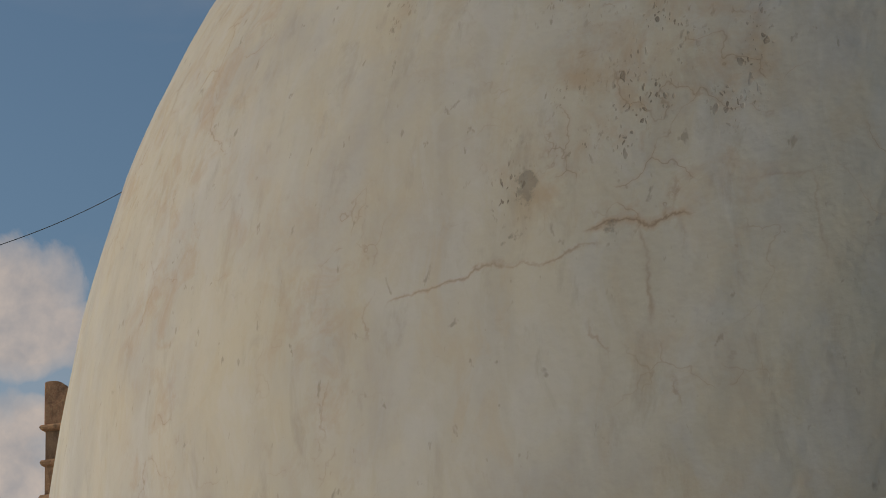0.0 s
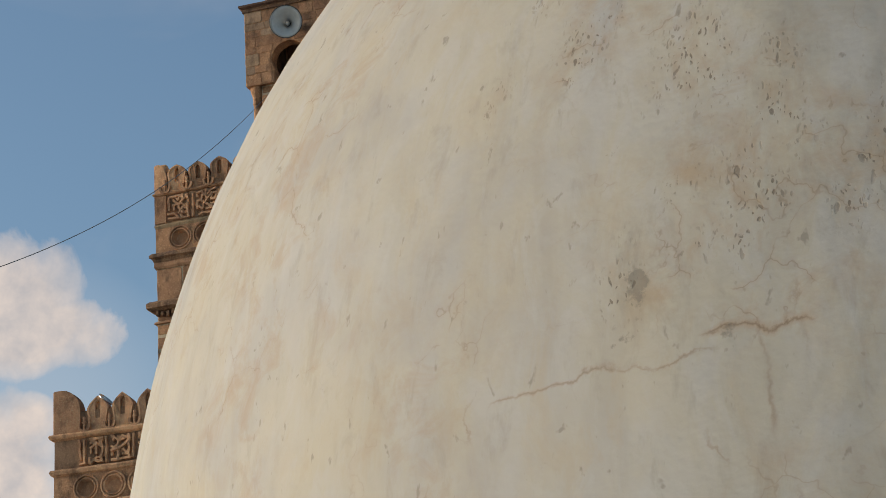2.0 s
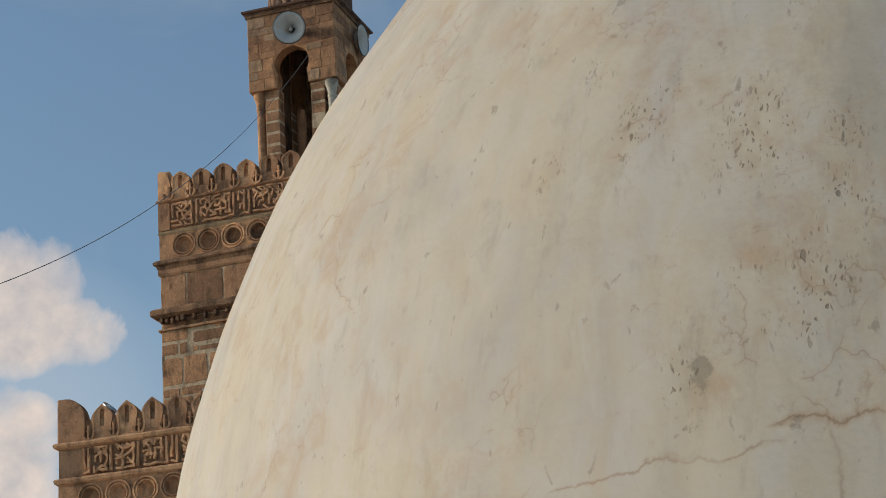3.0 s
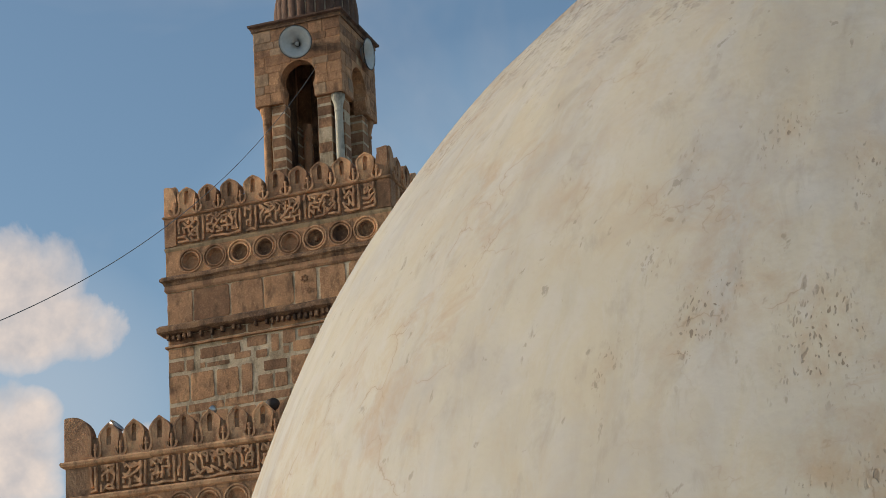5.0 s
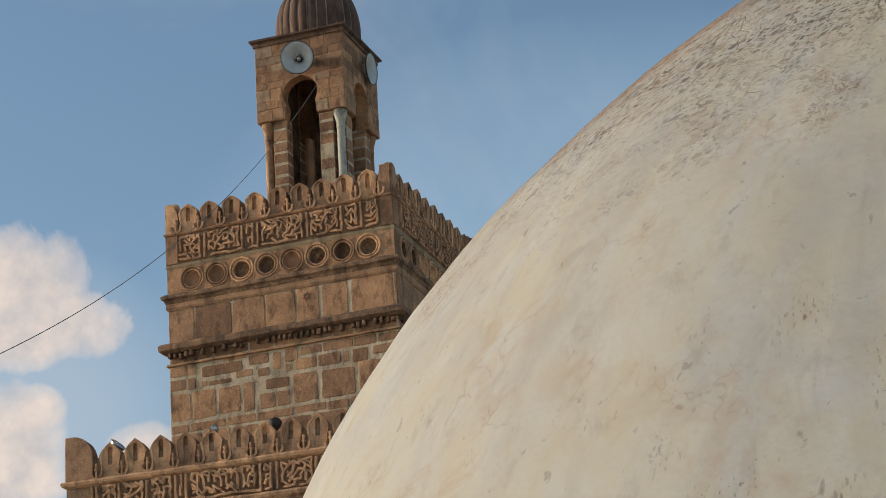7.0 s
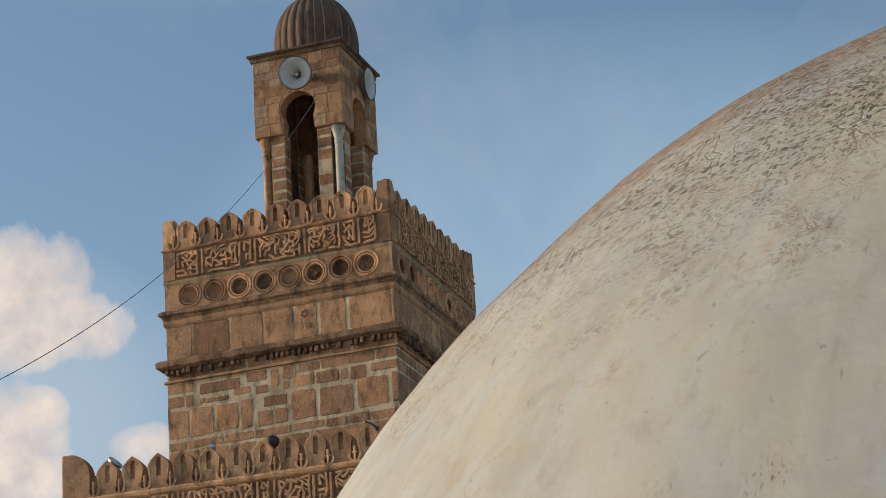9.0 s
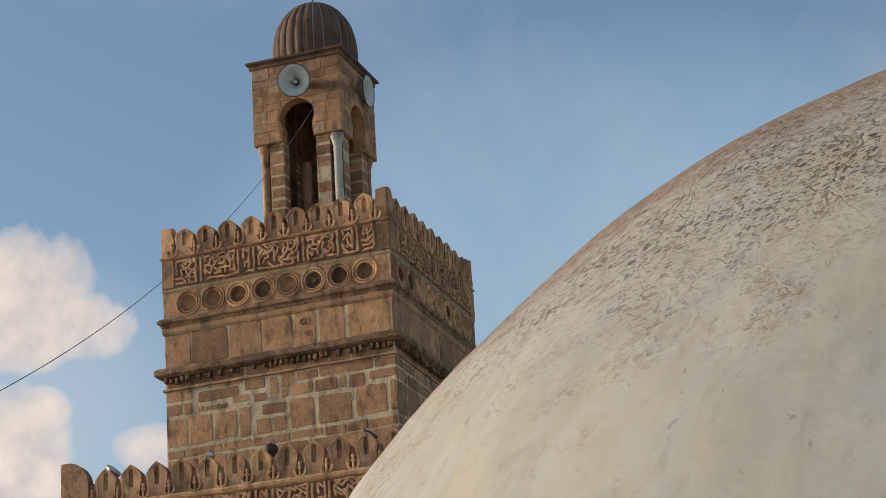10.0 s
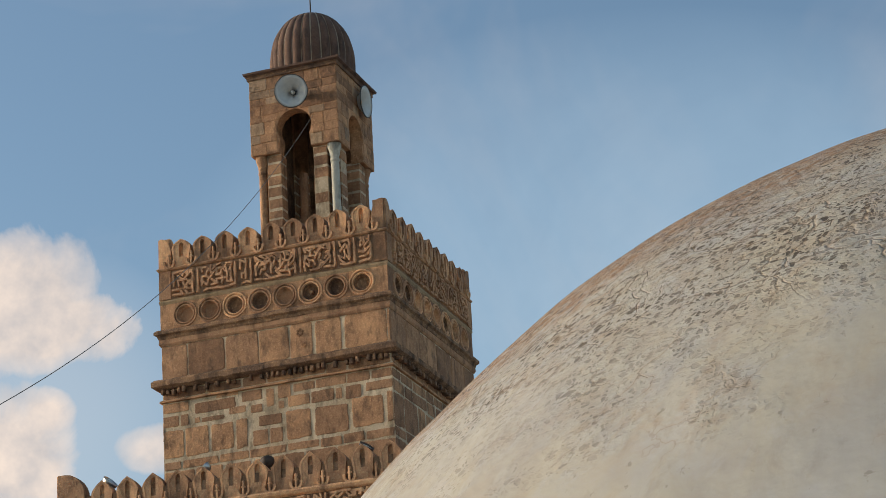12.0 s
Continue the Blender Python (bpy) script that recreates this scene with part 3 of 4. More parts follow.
def relief(rng, x0, x1, z0, z1, y, pitch):
    """A deeply carved band of interlaced plain bars: a loose lattice whose links are kept or left out by chance."""
    bm = bmesh.new()
    rows_n = 6
    cols_n = int((x1 - x0) / pitch)
    dx, dz = (x1 - x0) / cols_n, (z1 - z0) / rows_n
    t = pitch * 0.56
    node = {}
    for i in range(cols_n):
        for k in range(rows_n):
            node[i, k] = (x0 + (i + 0.5 + rng.uniform(-0.22, 0.22)) * dx, z0 + (k + 0.5 + rng.uniform(-0.2, 0.2)) * dz)

    def bar(a, b, w=1.0):
        (xa, za), (xb, zb) = a, b
        d = 0.085 + rng.uniform(-0.014, 0.006)
        m = Matrix.Translation(((xa + xb) / 2, y - d / 2 + 0.03, (za + zb) / 2)) @ Matrix.Rotation(-math.atan2(zb - za, xb - xa), 4, "Y") @ Matrix.Diagonal((math.hypot(xb - xa, zb - za) + t * 0.7, d, t * w * rng.uniform(0.85, 1.1), 1))
        made = bmesh.ops.create_cube(bm, size=1.0)["verts"]
        for v in made:                                 # worn, chamfered front
            if v.co.y < 0:
                v.co.x, v.co.z = v.co.x * 0.9, v.co.z * 0.7
            v.co = m @ v.co

    tall = set()
    i = 1
    while i < cols_n:
        if rng.random() < 0.5:
            tall.add(i)
        i += rng.choice((2, 3, 4))
    for i in range(cols_n):
        if i in tall:
            for k in range(rows_n - 1):
                bar((node[i, 0][0], node[i, k][1]), (node[i, 0][0], node[i, k + 1][1]))
            continue
        for k in range(rows_n):
            ways = [(i + a, k + c) for a, c in ((1, 0), (0, 1), (0, 1), (1, 1), (1, -1)) if (i + a, k + c) in node and i + a not in tall]
            if k == 0 and (i + 1, 0) in node and rng.random() < 0.75:
                bar(node[i, k], node[i + 1, k])
            elif ways:
                for w in rng.sample(ways, 2 if len(ways) > 1 and rng.random() < 0.4 else 1):
                    bar(node[i, k], node[w])
    roughen(bm, 0.006, 0.05, int(rng.random() * 50))
    return bm


def carved_tier(parent, H, turn, zpar, n, pitch, pointed, sides, rng, corner_top, corner_w):
    """Crenels, fleurons, frieze and roundels of one terrace. zpar: the named heights."""
    base, valley, top = zpar["base"], zpar["valley"], zpar["top"]
    mer = merlon_mesh("merlon", pitch * 0.84, 0.0, top - base, ((top - base) * 0.36, (top - base) * 0.88, 0.036), pointed)
    fle = fleuron_mesh("fleuron", 1.15)
    meds = [medallion_mesh("roundel", zpar["med_r"], v) for v in range(4)]
    for k in range(4):
        m = side(k, turn)
        if k in sides:
            bm = relief(rng, -H + zpar["edge"], H - zpar["edge"], zpar["fr0"], zpar["fr1"], -H, zpar["fr_pitch"])
            tagged(part("relief_band", bm, CARVED, parent, "carved relief band of interlaced bars", at=m), kind="stuff")
        for i in range(n):
            x = (i - (n - 1) / 2) * pitch
            j = pose(x + rng.uniform(-0.008, 0.008), -H - 0.02 + rng.uniform(-0.006, 0.006), base + rng.uniform(-0.012, 0.008), rng.uniform(-1.5, 1.5), rng.uniform(-2.0, 2.0), 0)
            put("merlon", mer, parent, m @ j)
        for i in range(n + 1):
            x = (i - n / 2) * pitch
            if k in sides:
                put("fleuron", fle, parent, m @ pose(x, -H - 0.034, base + 0.10))
        if k in sides:
            for i in range(zpar["med_n"]):
                x = (i - (zpar["med_n"] - 1) / 2) * zpar["med_pitch"]
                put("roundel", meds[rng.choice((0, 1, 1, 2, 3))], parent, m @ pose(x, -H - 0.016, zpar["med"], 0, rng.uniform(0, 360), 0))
            rr = zpar["med_r"] * 0.95
            holes = [[((i - (zpar["med_n"] - 1) / 2) * zpar["med_pitch"] + rr * math.cos(a), zpar["med"] + rr * math.sin(a)) for a in [2 * math.pi * q / 24 for q in range(24)]] for i in range(zpar["med_n"])]
            bm = extrude_outline(bmesh.new(), [(-H - 0.01, zpar["pl0"]), (H + 0.01, zpar["pl0"]), (H + 0.01, zpar["pl1"]), (-H - 0.01, zpar["pl1"])], -H - 0.012, -H + 0.10, holes)
            part("roundel_plate", bm, STONE, parent, at=m)
        # corner acroterion: half a crenel whose high end is the corner
        hw = corner_w
        out = [(-H, base), (-H + hw, base), (-H + hw, valley)]
        for i in range(1, 7):
            a = i / 6 * math.pi / 2
            out.append((-H + hw * (0.28 + 0.72 * math.cos(a)), valley + (corner_top - valley) * math.sin(a)))
        out.append((-H - 0.0, corner_top))
        bm = extrude_outline(bmesh.new(), out, -H - 0.03, -H + 0.17)
        part("corner_merlon", bm, CARVED, parent, at=m)
        out = [(-x, z) for x, z in out]
        bm = extrude_outline(bmesh.new(), out, -H - 0.028, -H + 0.165)
        part("corner_merlon", bm, CARVED, parent, at=m)


def stone_mesh(seed, mat=STONE):
    """A dressed block of unit size with a worn, wavering outline; its face looks to -y."""
    rng = random.Random(seed)
    corners = [(-0.5, -0.5), (0.5, -0.5), (0.5, 0.5), (-0.5, 0.5)]
    corners = [(x * rng.uniform(0.965, 1.03), z * rng.uniform(0.92, 1.05)) for x, z in corners]
    loop = []
    for (xa, za), (xb, zb) in zip(corners, corners[1:] + corners[:1]):
        for f in (0.06, 0.3, 0.5, 0.72, 0.94):
            wave = 0.022 if 0.1 < f < 0.9 else 0.012
            loop.append((xa + (xb - xa) * f + rng.uniform(-wave, wave) * 0.6, za + (zb - za) * f + rng.uniform(-wave, wave)))
    bm = bmesh.new()
    rings = []
    for y, grow in ((1.0, 1.02), (0.35, 1.0), (0.05, 0.955)):
        rings.append([bm.verts.new((x * grow, y + (rng.uniform(-0.14, 0.14) if y < 0.9 else 0), z * grow)) for x, z in loop])
    n = len(loop)
    for a, b in zip(rings, rings[1:]):
        for i in range(n):
            bm.faces.new((a[i], a[(i + 1) % n], b[(i + 1) % n], b[i]))
    mid = bm.verts.new((rng.uniform(-0.2, 0.2), rng.uniform(-0.15, 0.05), rng.uniform(-0.15, 0.15)))
    for i in range(n):
        bm.faces.new((rings[-1][i], rings[-1][(i + 1) % n], mid))
    return mesh_of("stone_block", bm, mat)


STONES = [stone_mesh(s) for s in range(14)]
MIXED_STONES = STONES + [stone_mesh(s, BUFF) for s in range(20, 22)]


def lay(parent, m, H, rows, rng, joint=0.02, proud=0.028, stones=STONES):
    """Courses of blocks on a face: rows of (z0, z1, joints along x)."""
    for z0, z1, xs in rows:
        for a, b in zip(xs, xs[1:]):
            j = joint * rng.uniform(0.5, 1.7)
            w, h = b - a - j, z1 - z0 - joint * rng.uniform(0.4, 1.5)
            if w < 0.03 or h < 0.03:
                continue
            d = proud * rng.uniform(0.7, 1.3)
            put("stone_block", rng.choice(stones), parent,
                m @ pose((a + b) / 2, -H - d * 0.55, (z0 + z1) / 2 + rng.uniform(-0.006, 0.006), 0, rng.uniform(-0.7, 0.7), 0) @ Matrix.Diagonal((w, d, h, 1)))


def random_course(rng, x0, x1, lo, hi):
    xs = [x0]
    while xs[-1] < x1 - hi:
        xs.append(xs[-1] + rng.uniform(lo, hi))
    if x1 - xs[-1] < lo * 0.7 and len(xs) > 1:
        xs.pop()
    return xs + [x1]


rng = random.Random(11)

# --- lower tier
LT, LH = 3.5, 2.97
LOW_BASE = 19.42
lower = part("lower_tier", box(-LH, LH, -LH, LH, 0, 18.42), ASHLAR, minaret, "square lower shaft of brown ashlar", at=side(0, LT))
bm = bmesh.new()
for k in range(4):                                     # parapet wall round the terrace
    q = bmesh.new()
    add_box(q, -LH, LH - 0.16, -LH, -LH + 0.16, LOW_BASE, LOW_BASE + 0.34)
    q.transform(pose(0, 0, 0, 0, 0, 90 * k))
    tmp = bpy.data.meshes.new("tmp")
    q.to_mesh(tmp)
    bm.from_mesh(tmp)
    q.free()
    bpy.data.meshes.remove(tmp)
part("parapet_wall", bm, SHADED_STONE, lower, at=side(0, LT))
bm = square_ring(bmesh.new(), LH, [(-0.02, LOW_BASE + 0.03), (0.06, LOW_BASE + 0.03), (0.075, LOW_BASE), (0.06, LOW_BASE - 0.035), (0.01, LOW_BASE - 0.06), (-0.02, LOW_BASE - 0.06)])
part("string_course", roughen(subdivided(bm, 0.3), 0.008, 0.3), CARVED, lower, at=side(0, LT))
bm = square_ring(bmesh.new(), LH, [(-0.02, 18.93), (0.05, 18.93), (0.065, 18.9), (0.05, 18.86), (0.01, 18.84), (-0.02, 18.84)])
part("string_course", roughen(subdivided(bm, 0.3), 0.008, 0.3, 2), CARVED, lower, at=side(0, LT))
bm = square_ring(bmesh.new(), LH, [(-0.02, 18.42), (0.06, 18.42), (0.09, 18.36), (0.04, 18.27), (-0.02, 18.27)])
part("cornice", roughen(subdivided(bm, 0.3), 0.01, 0.3, 3), CARVED, lower, at=side(0, LT))
# frieze ground behind the bars, its recess shade painted as a darker stone
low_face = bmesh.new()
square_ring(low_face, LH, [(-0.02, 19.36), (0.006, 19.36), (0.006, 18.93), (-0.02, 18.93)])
part("frieze_ground", low_face, SHADED_STONE, lower, at=side(0, LT))
carved_tier(lower, LH, LT, dict(base=LOW_BASE + 0.03, valley=LOW_BASE + 0.34, top=19.96, fr0=18.94, fr1=19.36, edge=0.36, fr_pitch=0.082, med=18.63, med_r=0.2, med_n=13, med_pitch=0.415, pl0=18.42, pl1=18.84),
            13, 0.3845, True, (0, 1), rng, 20.1, 0.4)
# --- middle tier
MH = 1.8
MBASE = 23.40
middle = part("middle_tier", box(-MH, MH, -MH, MH, LOW_BASE - 0.05, 22.49), MORTAR, minaret, "square middle stage of patched ashlar with pale mortar", at=side(0))
bm = bmesh.new()
for k in range(4):
    q = bmesh.new()
    add_box(q, -MH, MH - 0.15, -MH, -MH + 0.15, MBASE, MBASE + 0.2)
    q.transform(pose(0, 0, 0, 0, 0, 90 * k))
    tmp = bpy.data.meshes.new("tmp")
    q.to_mesh(tmp)
    bm.from_mesh(tmp)
    q.free()
    bpy.data.meshes.remove(tmp)
part("parapet_wall", bm, SHADED_STONE, middle, at=side(0))


def moulding(name, prof, mat, seed, amt=0.006, parent=middle, half=MH, label=""):
    bm = square_ring(bmesh.new(), half, prof)
    return part(name, roughen(subdivided(bm, 0.22), amt, 0.22, seed), mat, parent, label, at=side(0))


moulding("string_course", [(-0.02, 23.455), (0.035, 23.455), (0.05, 23.435), (0.035, 23.415), (-0.02, 23.40)], CARVED, 1, 0.004)
moulding("frieze_ground", [(-0.02, 23.40), (0.012, 23.40), (0.012, 22.95), (-0.02, 22.95)], SHADED_STONE, 2, 0.002)
moulding("fillet", [(-0.02, 22.95), (0.022, 22.95), (0.026, 22.92), (0.014, 22.885), (-0.02, 22.885)], PALE, 3, 0.004, label="pale limestone fillet")
moulding("cornice", [(-0.02, 22.49), (0.05, 22.485), (0.085, 22.45), (0.085, 22.41), (0.05, 22.385), (0.035, 22.34), (-0.02, 22.34)], WEATHERED_SHADED, 5, 0.012)
moulding("string_course", [(-0.02, 22.34), (0.03, 22.34), (0.035, 22.27), (0.015, 22.235), (-0.02, 22.235)], CARVED, 6, 0.006)
moulding("cornice", [(-0.02, 21.71), (0.09, 21.705), (0.135, 21.67), (0.13, 21.60), (0.08, 21.565), (0.03, 21.555), (-0.02, 21.555)], WEATHERED_SHADED, 7, 0.014)
moulding("string_course", [(-0.02, 21.40), (0.035, 21.40), (0.04, 21.37), (-0.02, 21.36)], STONE, 8, 0.006)
dent = bmesh.new()
add_box(dent, -0.026, 0.026, -0.06, 0.02, -0.055, 0.03, bevel=0.008)
dent = mesh_of("dentil", dent, WEATHERED_SHADED)
for k in (0, 1):
    x = -MH + 0.03
    while x < MH:
        if not (k == 0 and rng.random() < (0.45 if x < -0.2 else 0.1)):
            put("dentil", dent, middle, side(k) @ pose(x, -MH - 0.03 + rng.uniform(-0.015, 0.015), 21.525 + rng.uniform(-0.01, 0.01), 0, rng.uniform(-8, 8), 0) @ Matrix.Diagonal((rng.uniform(0.7, 1.15), 1, rng.uniform(0.7, 1.1), 1)))
        x += 0.088
carved_tier(middle, MH, 0, dict(base=23.44, valley=23.64, top=23.875, fr0=22.965, fr1=23.395, edge=0.19, fr_pitch=0.077, med=22.692, med_r=0.2, med_n=8, med_pitch=0.4015, pl0=22.49, pl1=22.885),
            9, 0.3625, False, (0, 1), rng, 23.92, 0.19)
part("band_core", box(-MH + 0.12, MH - 0.12, -MH + 0.12, MH - 0.12, 22.49, 22.885), SHADED_STONE, middle, at=side(0))
part("frieze_core", box(-MH, MH, -MH, MH, 22.885, MBASE), SHADED_STONE, middle, at=side(0))
part("band_core", box(-LH + 0.12, LH - 0.12, -LH + 0.12, LH - 0.12, 18.42, 18.84), SHADED_STONE, lower, at=side(0, LT))
part("frieze_core", box(-LH, LH, -LH, LH, 18.84, LOW_BASE), SHADED_STONE, lower, at=side(0, LT))
for k in (2, 3):
    part("roundel_plate", box(-MH - 0.01, MH + 0.01, -MH - 0.01, -MH + 0.1, 22.49, 22.885), STONE, middle, at=side(k))
    part("roundel_plate", box(-LH - 0.01, LH + 0.01, -LH - 0.01, -LH + 0.1, 18.42, 18.84), STONE, lower, at=side(k, LT))
# corner panels of the frieze
for k in (0, 1):
    for sx in (-1, 1):
        out = [(sx * (MH - 0.175), 22.96), (sx * (MH + 0.016), 22.96), (sx * (MH + 0.016), 23.4), (sx * (MH - 0.175), 23.4)]
        part("corner_panel", extrude_outline(bmesh.new(), out, -MH - 0.03, -MH + 0.01), STONE, middle, at=side(k))
# plain course between the two cornices
SOUTH_PLAIN = [-1.81, -1.385, -0.775, -0.25, 0.236, 0.60, 1.07, 1.76, 1.81]
lay(middle, side(0), MH, [(21.71, 22.235, SOUTH_PLAIN[:5]), (21.71, 22.235, [0.25, 0.60]), (21.71, 22.235, [0.65, 1.06]), (21.71, 22.235, [1.10, 1.76, 1.81])], rng, joint=0.012, proud=0.014)
lay(middle, side(1), MH, [(21.71, 22.235, [-1.8, -1.2, -0.55, 0.1, 0.75, 1.3, 1.8])], rng, joint=0.006, proud=0.03)
for x, z, r in ((0.41, 22.09, 0.07), (0.47, 21.90, 0.05)):     # worn rosettes
    bm = bmesh.new()
    for q in range(6):
        a = 2 * math.pi * q / 6 + x
        bmesh.ops.create_icosphere(bm, subdivisions=1, radius=r * 0.36, matrix=Matrix.Translation((r * 0.6 * math.cos(a), 0.008, r * 0.6 * math.sin(a))))
    part("rosette", roughen(bm, 0.006, 0.03), STONE, middle, at=side(0) @ pose(x, -MH - 0.012, z))
# patched ashlar under the dentils
SOUTH_TOP = [
    (21.41, 21.56, [-1.81, -1.1, -0.52, -0.14, 0.48, 0.78, 1.12, 1.81]),
    (21.19, 21.36, [-1.81, -1.37]), (21.11, 21.31, [-1.31, -0.63]), (21.31, 21.37, [-1.34, -0.95, -0.58]), (20.97, 21.17, [-1.81, -1.53, -1.38]),
    (20.98, 21.08, [-1.30, -1.20, -0.81]), (21.03, 21.16, [-0.75, -0.47]), (21.18, 21.35, [-0.55, -0.21]), (20.99, 21.14, [-0.41, -0.21]),
    (21.03, 21.34, [-0.16, -0.02]), (20.99, 21.12, [0.02, 0.14]), (21.14, 21.36, [0.02, 0.24])]
SOUTH_MIDDLE = [
    (20.50, 20.95, [-1.81, -1.46, -1.06, -0.66, -0.44]), (20.77, 20.95, [-0.30, 0.10]), (20.50, 20.75, [-0.40, -0.12, 0.10]),
    (21.20, 21.36, [0.26, 0.62, 1.10, 1.46, 1.81]), (20.99, 21.18, [0.18, 0.53, 0.92, 1.03]), (20.97, 21.18, [1.06, 1.33]), (21.04, 21.19, [1.37, 1.81]),
    (20.50, 20.96, [0.13, 0.55]), (20.50, 20.94, [0.58, 1.12]), (20.52, 20.99, [1.16, 1.65]), (20.54, 21.01, [1.68, 1.81])]
SOUTH_FOOT = [
    (20.33, 20.48, [-1.81, -1.5, -0.92, -0.45, 0.15, 0.65, 1.0, 1.35, 1.81]),
    (20.02, 20.33, [-1.81, -1.3, -0.85, -0.4, 0.1, 0.42, 0.9, 1.3, 1.81]),
    (19.7, 20.02, [-1.81, -1.2, -0.6, 0.1, 0.7, 1.25, 1.81]),
    (19.42, 19.7, [-1.81, -1.1, -0.5, 0.2, 0.8, 1.3, 1.81])]
for rows, gap in ((SOUTH_TOP, 0.026), (SOUTH_MIDDLE, 0.030), (SOUTH_FOOT, 0.030)):
    lay(middle, side(0), MH, rows, rng, joint=gap, proud=0.012)
for k in (2, 3):
    lay(middle, side(k), MH, [(21.71, 22.235, random_course(rng, -1.81, 1.81, 0.4, 0.6))] + [(z0, z1, random_course(rng, -1.81, 1.81, 0.35, 0.65)) for z0, z1 in ((21.1, 21.36), (20.75, 21.1), (20.38, 20.75), (20.0, 20.38), (19.45, 20.0))], rng, joint=0.03, proud=0.012)
EAST_ROWS = [(z0, z1, random_course(rng, -1.81, 1.81, 0.3, 0.6)) for z0, z1 in ((21.41, 21.56), (21.2, 21.36), (21.0, 21.2), (20.5, 21.0), (20.33, 20.5), (20.02, 20.33), (19.7, 20.02), (19.42, 19.7))]
lay(middle, side(1), MH, EAST_ROWS, rng, joint=0.03, proud=0.012)

# --- lantern
LZ1, LZ2 = 25.46, 26.79
LW = 0.73
lantern = part("lantern", box(-0.85, 0.85, -0.85, 0.85, MBASE, MBASE + 0.12), STONE, minaret, "open stone lantern with corner colonnettes and arched openings", at=side(0))
arch = []
ar, az = 0.29, 25.84
for i in range(17):
    a = radians(-32 + 244 * i / 16)
    arch.append((ar * math.cos(a), az + ar * math.sin(a)))
for k in range(4):
    e = LW if k % 2 == 0 else LW - 0.2
    out = [(-e, LZ1), (-0.27, LZ1)] + list(reversed(arch)) + [(0.27, LZ1), (e, LZ1), (e, LZ2), (-e, LZ2)]
    bm = extrude_outline(bmesh.new(), out, -LW, -LW + 0.2)
    bmesh.ops.triangulate(bm, faces=[f for f in bm.faces if len(f.verts) > 4])
    part("arched_wall", bm, STONE, lantern, "arched wall of squared stones", at=side(k))
    # facing stones beside the arch
    rows, z = [], LZ1 + 0.005
    while z < LZ2 - 0.08:
        hgt = min(rng.uniform(0.11, 0.24), LZ2 - 0.005 - z)
        if z < az + ar:
            inner = max(math.sqrt(max(ar * ar - (zz - az) ** 2, 0)) for zz in (z, z + hgt, min(max(az, z), z + hgt))) + 0.006
            inner = max(inner, 0.27 if z < az else 0.06)
            rows.append((z, z + hgt, [-LW - 0.008, -rng.uniform(0.46, 0.58), -inner]))
            rows.append((z, z + hgt, [inner, rng.uniform(0.46, 0.58), LW + 0.008]))
        else:
            rows.append((z, z + hgt, random_course(rng, -LW - 0.008, LW + 0.008, 0.2, 0.42)))
        z += hgt
    lay(lantern, side(k), LW, rows, rng, joint=0.012, proud=0.014, stones=MIXED_STONES)
pier = bmesh.new()
add_box(pier, -0.5, 0.5, -0.5, 0.5, -0.5, 0.5, bevel=0.05)
pier = mesh_of("pier_stone", pier, STONE)
for sx in (-1, 1):
    for sy in (-1, 1):
        core = bmesh.new()
        q = [(0.27, 0.5, 0.44, 0.66), (0.44, 0.66, 0.27, 0.5)]
        for x0, x1, y0, y1 in q:
            xa, xb = sorted((sx * x0, sx * x1))
            ya, yb = sorted((sy * y0, sy * y1))
            add_box(core, xa + 0.005, xb - 0.005, ya + 0.005, yb - 0.005, MBASE + 0.1, LZ1 + 0.02)
            z = MBASE + 0.12
            while z < LZ1 - 0.02:
                hgt = min(rng.uniform(0.15, 0.22), LZ1 - z)
                put("pier_stone", pier, lantern, side(0) @ pose((xa + xb) / 2 + rng.uniform(-0.006, 0.006), (ya + yb) / 2 + rng.uniform(-0.006, 0.006), z + hgt / 2) @ Matrix.Diagonal((xb - xa, yb - ya, hgt - rng.uniform(0.016, 0.04), 1)))
                z += hgt
        part("pier_core", core, MORTAR, lantern, at=side(0))
for k in (2, 3):
    bm = box(-0.275, 0.275, -0.56, -0.46, MBASE + 0.1, LZ2 - 0.05)
    part("blind_panel", bm, WEATHERED_SHADED, lantern, at=side(k))
for x, y in ((0.02, 0.12), (-0.14, -0.08)):
    part("inner_column", lathe(bmesh.new(), [(0, MBASE + 0.1), (0.08, MBASE + 0.1), (0.07, 24.0), (0.065, 25.3), (0, 25.32)], 16), STONE, lantern, at=side(0) @ pose(x, y, 0))
colp = [(0, 0), (0.09, 0), (0.09, 0.08), (0.078, 0.12), (0.068, 0.16), (0.064, 1.64), (0.074, 1.66), (0.072, 1.69), (0.066, 1.71), (0.08, 1.80), (0.105, 1.88), (0.11, 1.94), (0, 1.94)]
for i, (sx, sy) in enumerate(((1, -1), (-1, -1), (1, 1), (-1, 1))):
    bm = lathe(bmesh.new(), colp, 20)
    part("colonnette", bm, MARBLE if i == 0 else STONE, lantern, "grey marble colonnette" if i == 0 else "brown stone colonnette", at=side(0) @ pose(sx * 0.6, sy * 0.6, MBASE + 0.12), smooth=False)
bm = square_ring(bmesh.new(), 0.0, [(LW - 0.1, LZ2), (LW + 0.03, LZ2 + 0.012), (LW + 0.075, LZ2 + 0.03), (LW + 0.08, LZ2 + 0.06), (LW - 0.1, LZ2 + 0.085)])
part("cornice", roughen(subdivided(bm, 0.2), 0.005, 0.15, 4), RIBBED, lantern, "thin projecting dark eaves", at=side(0))
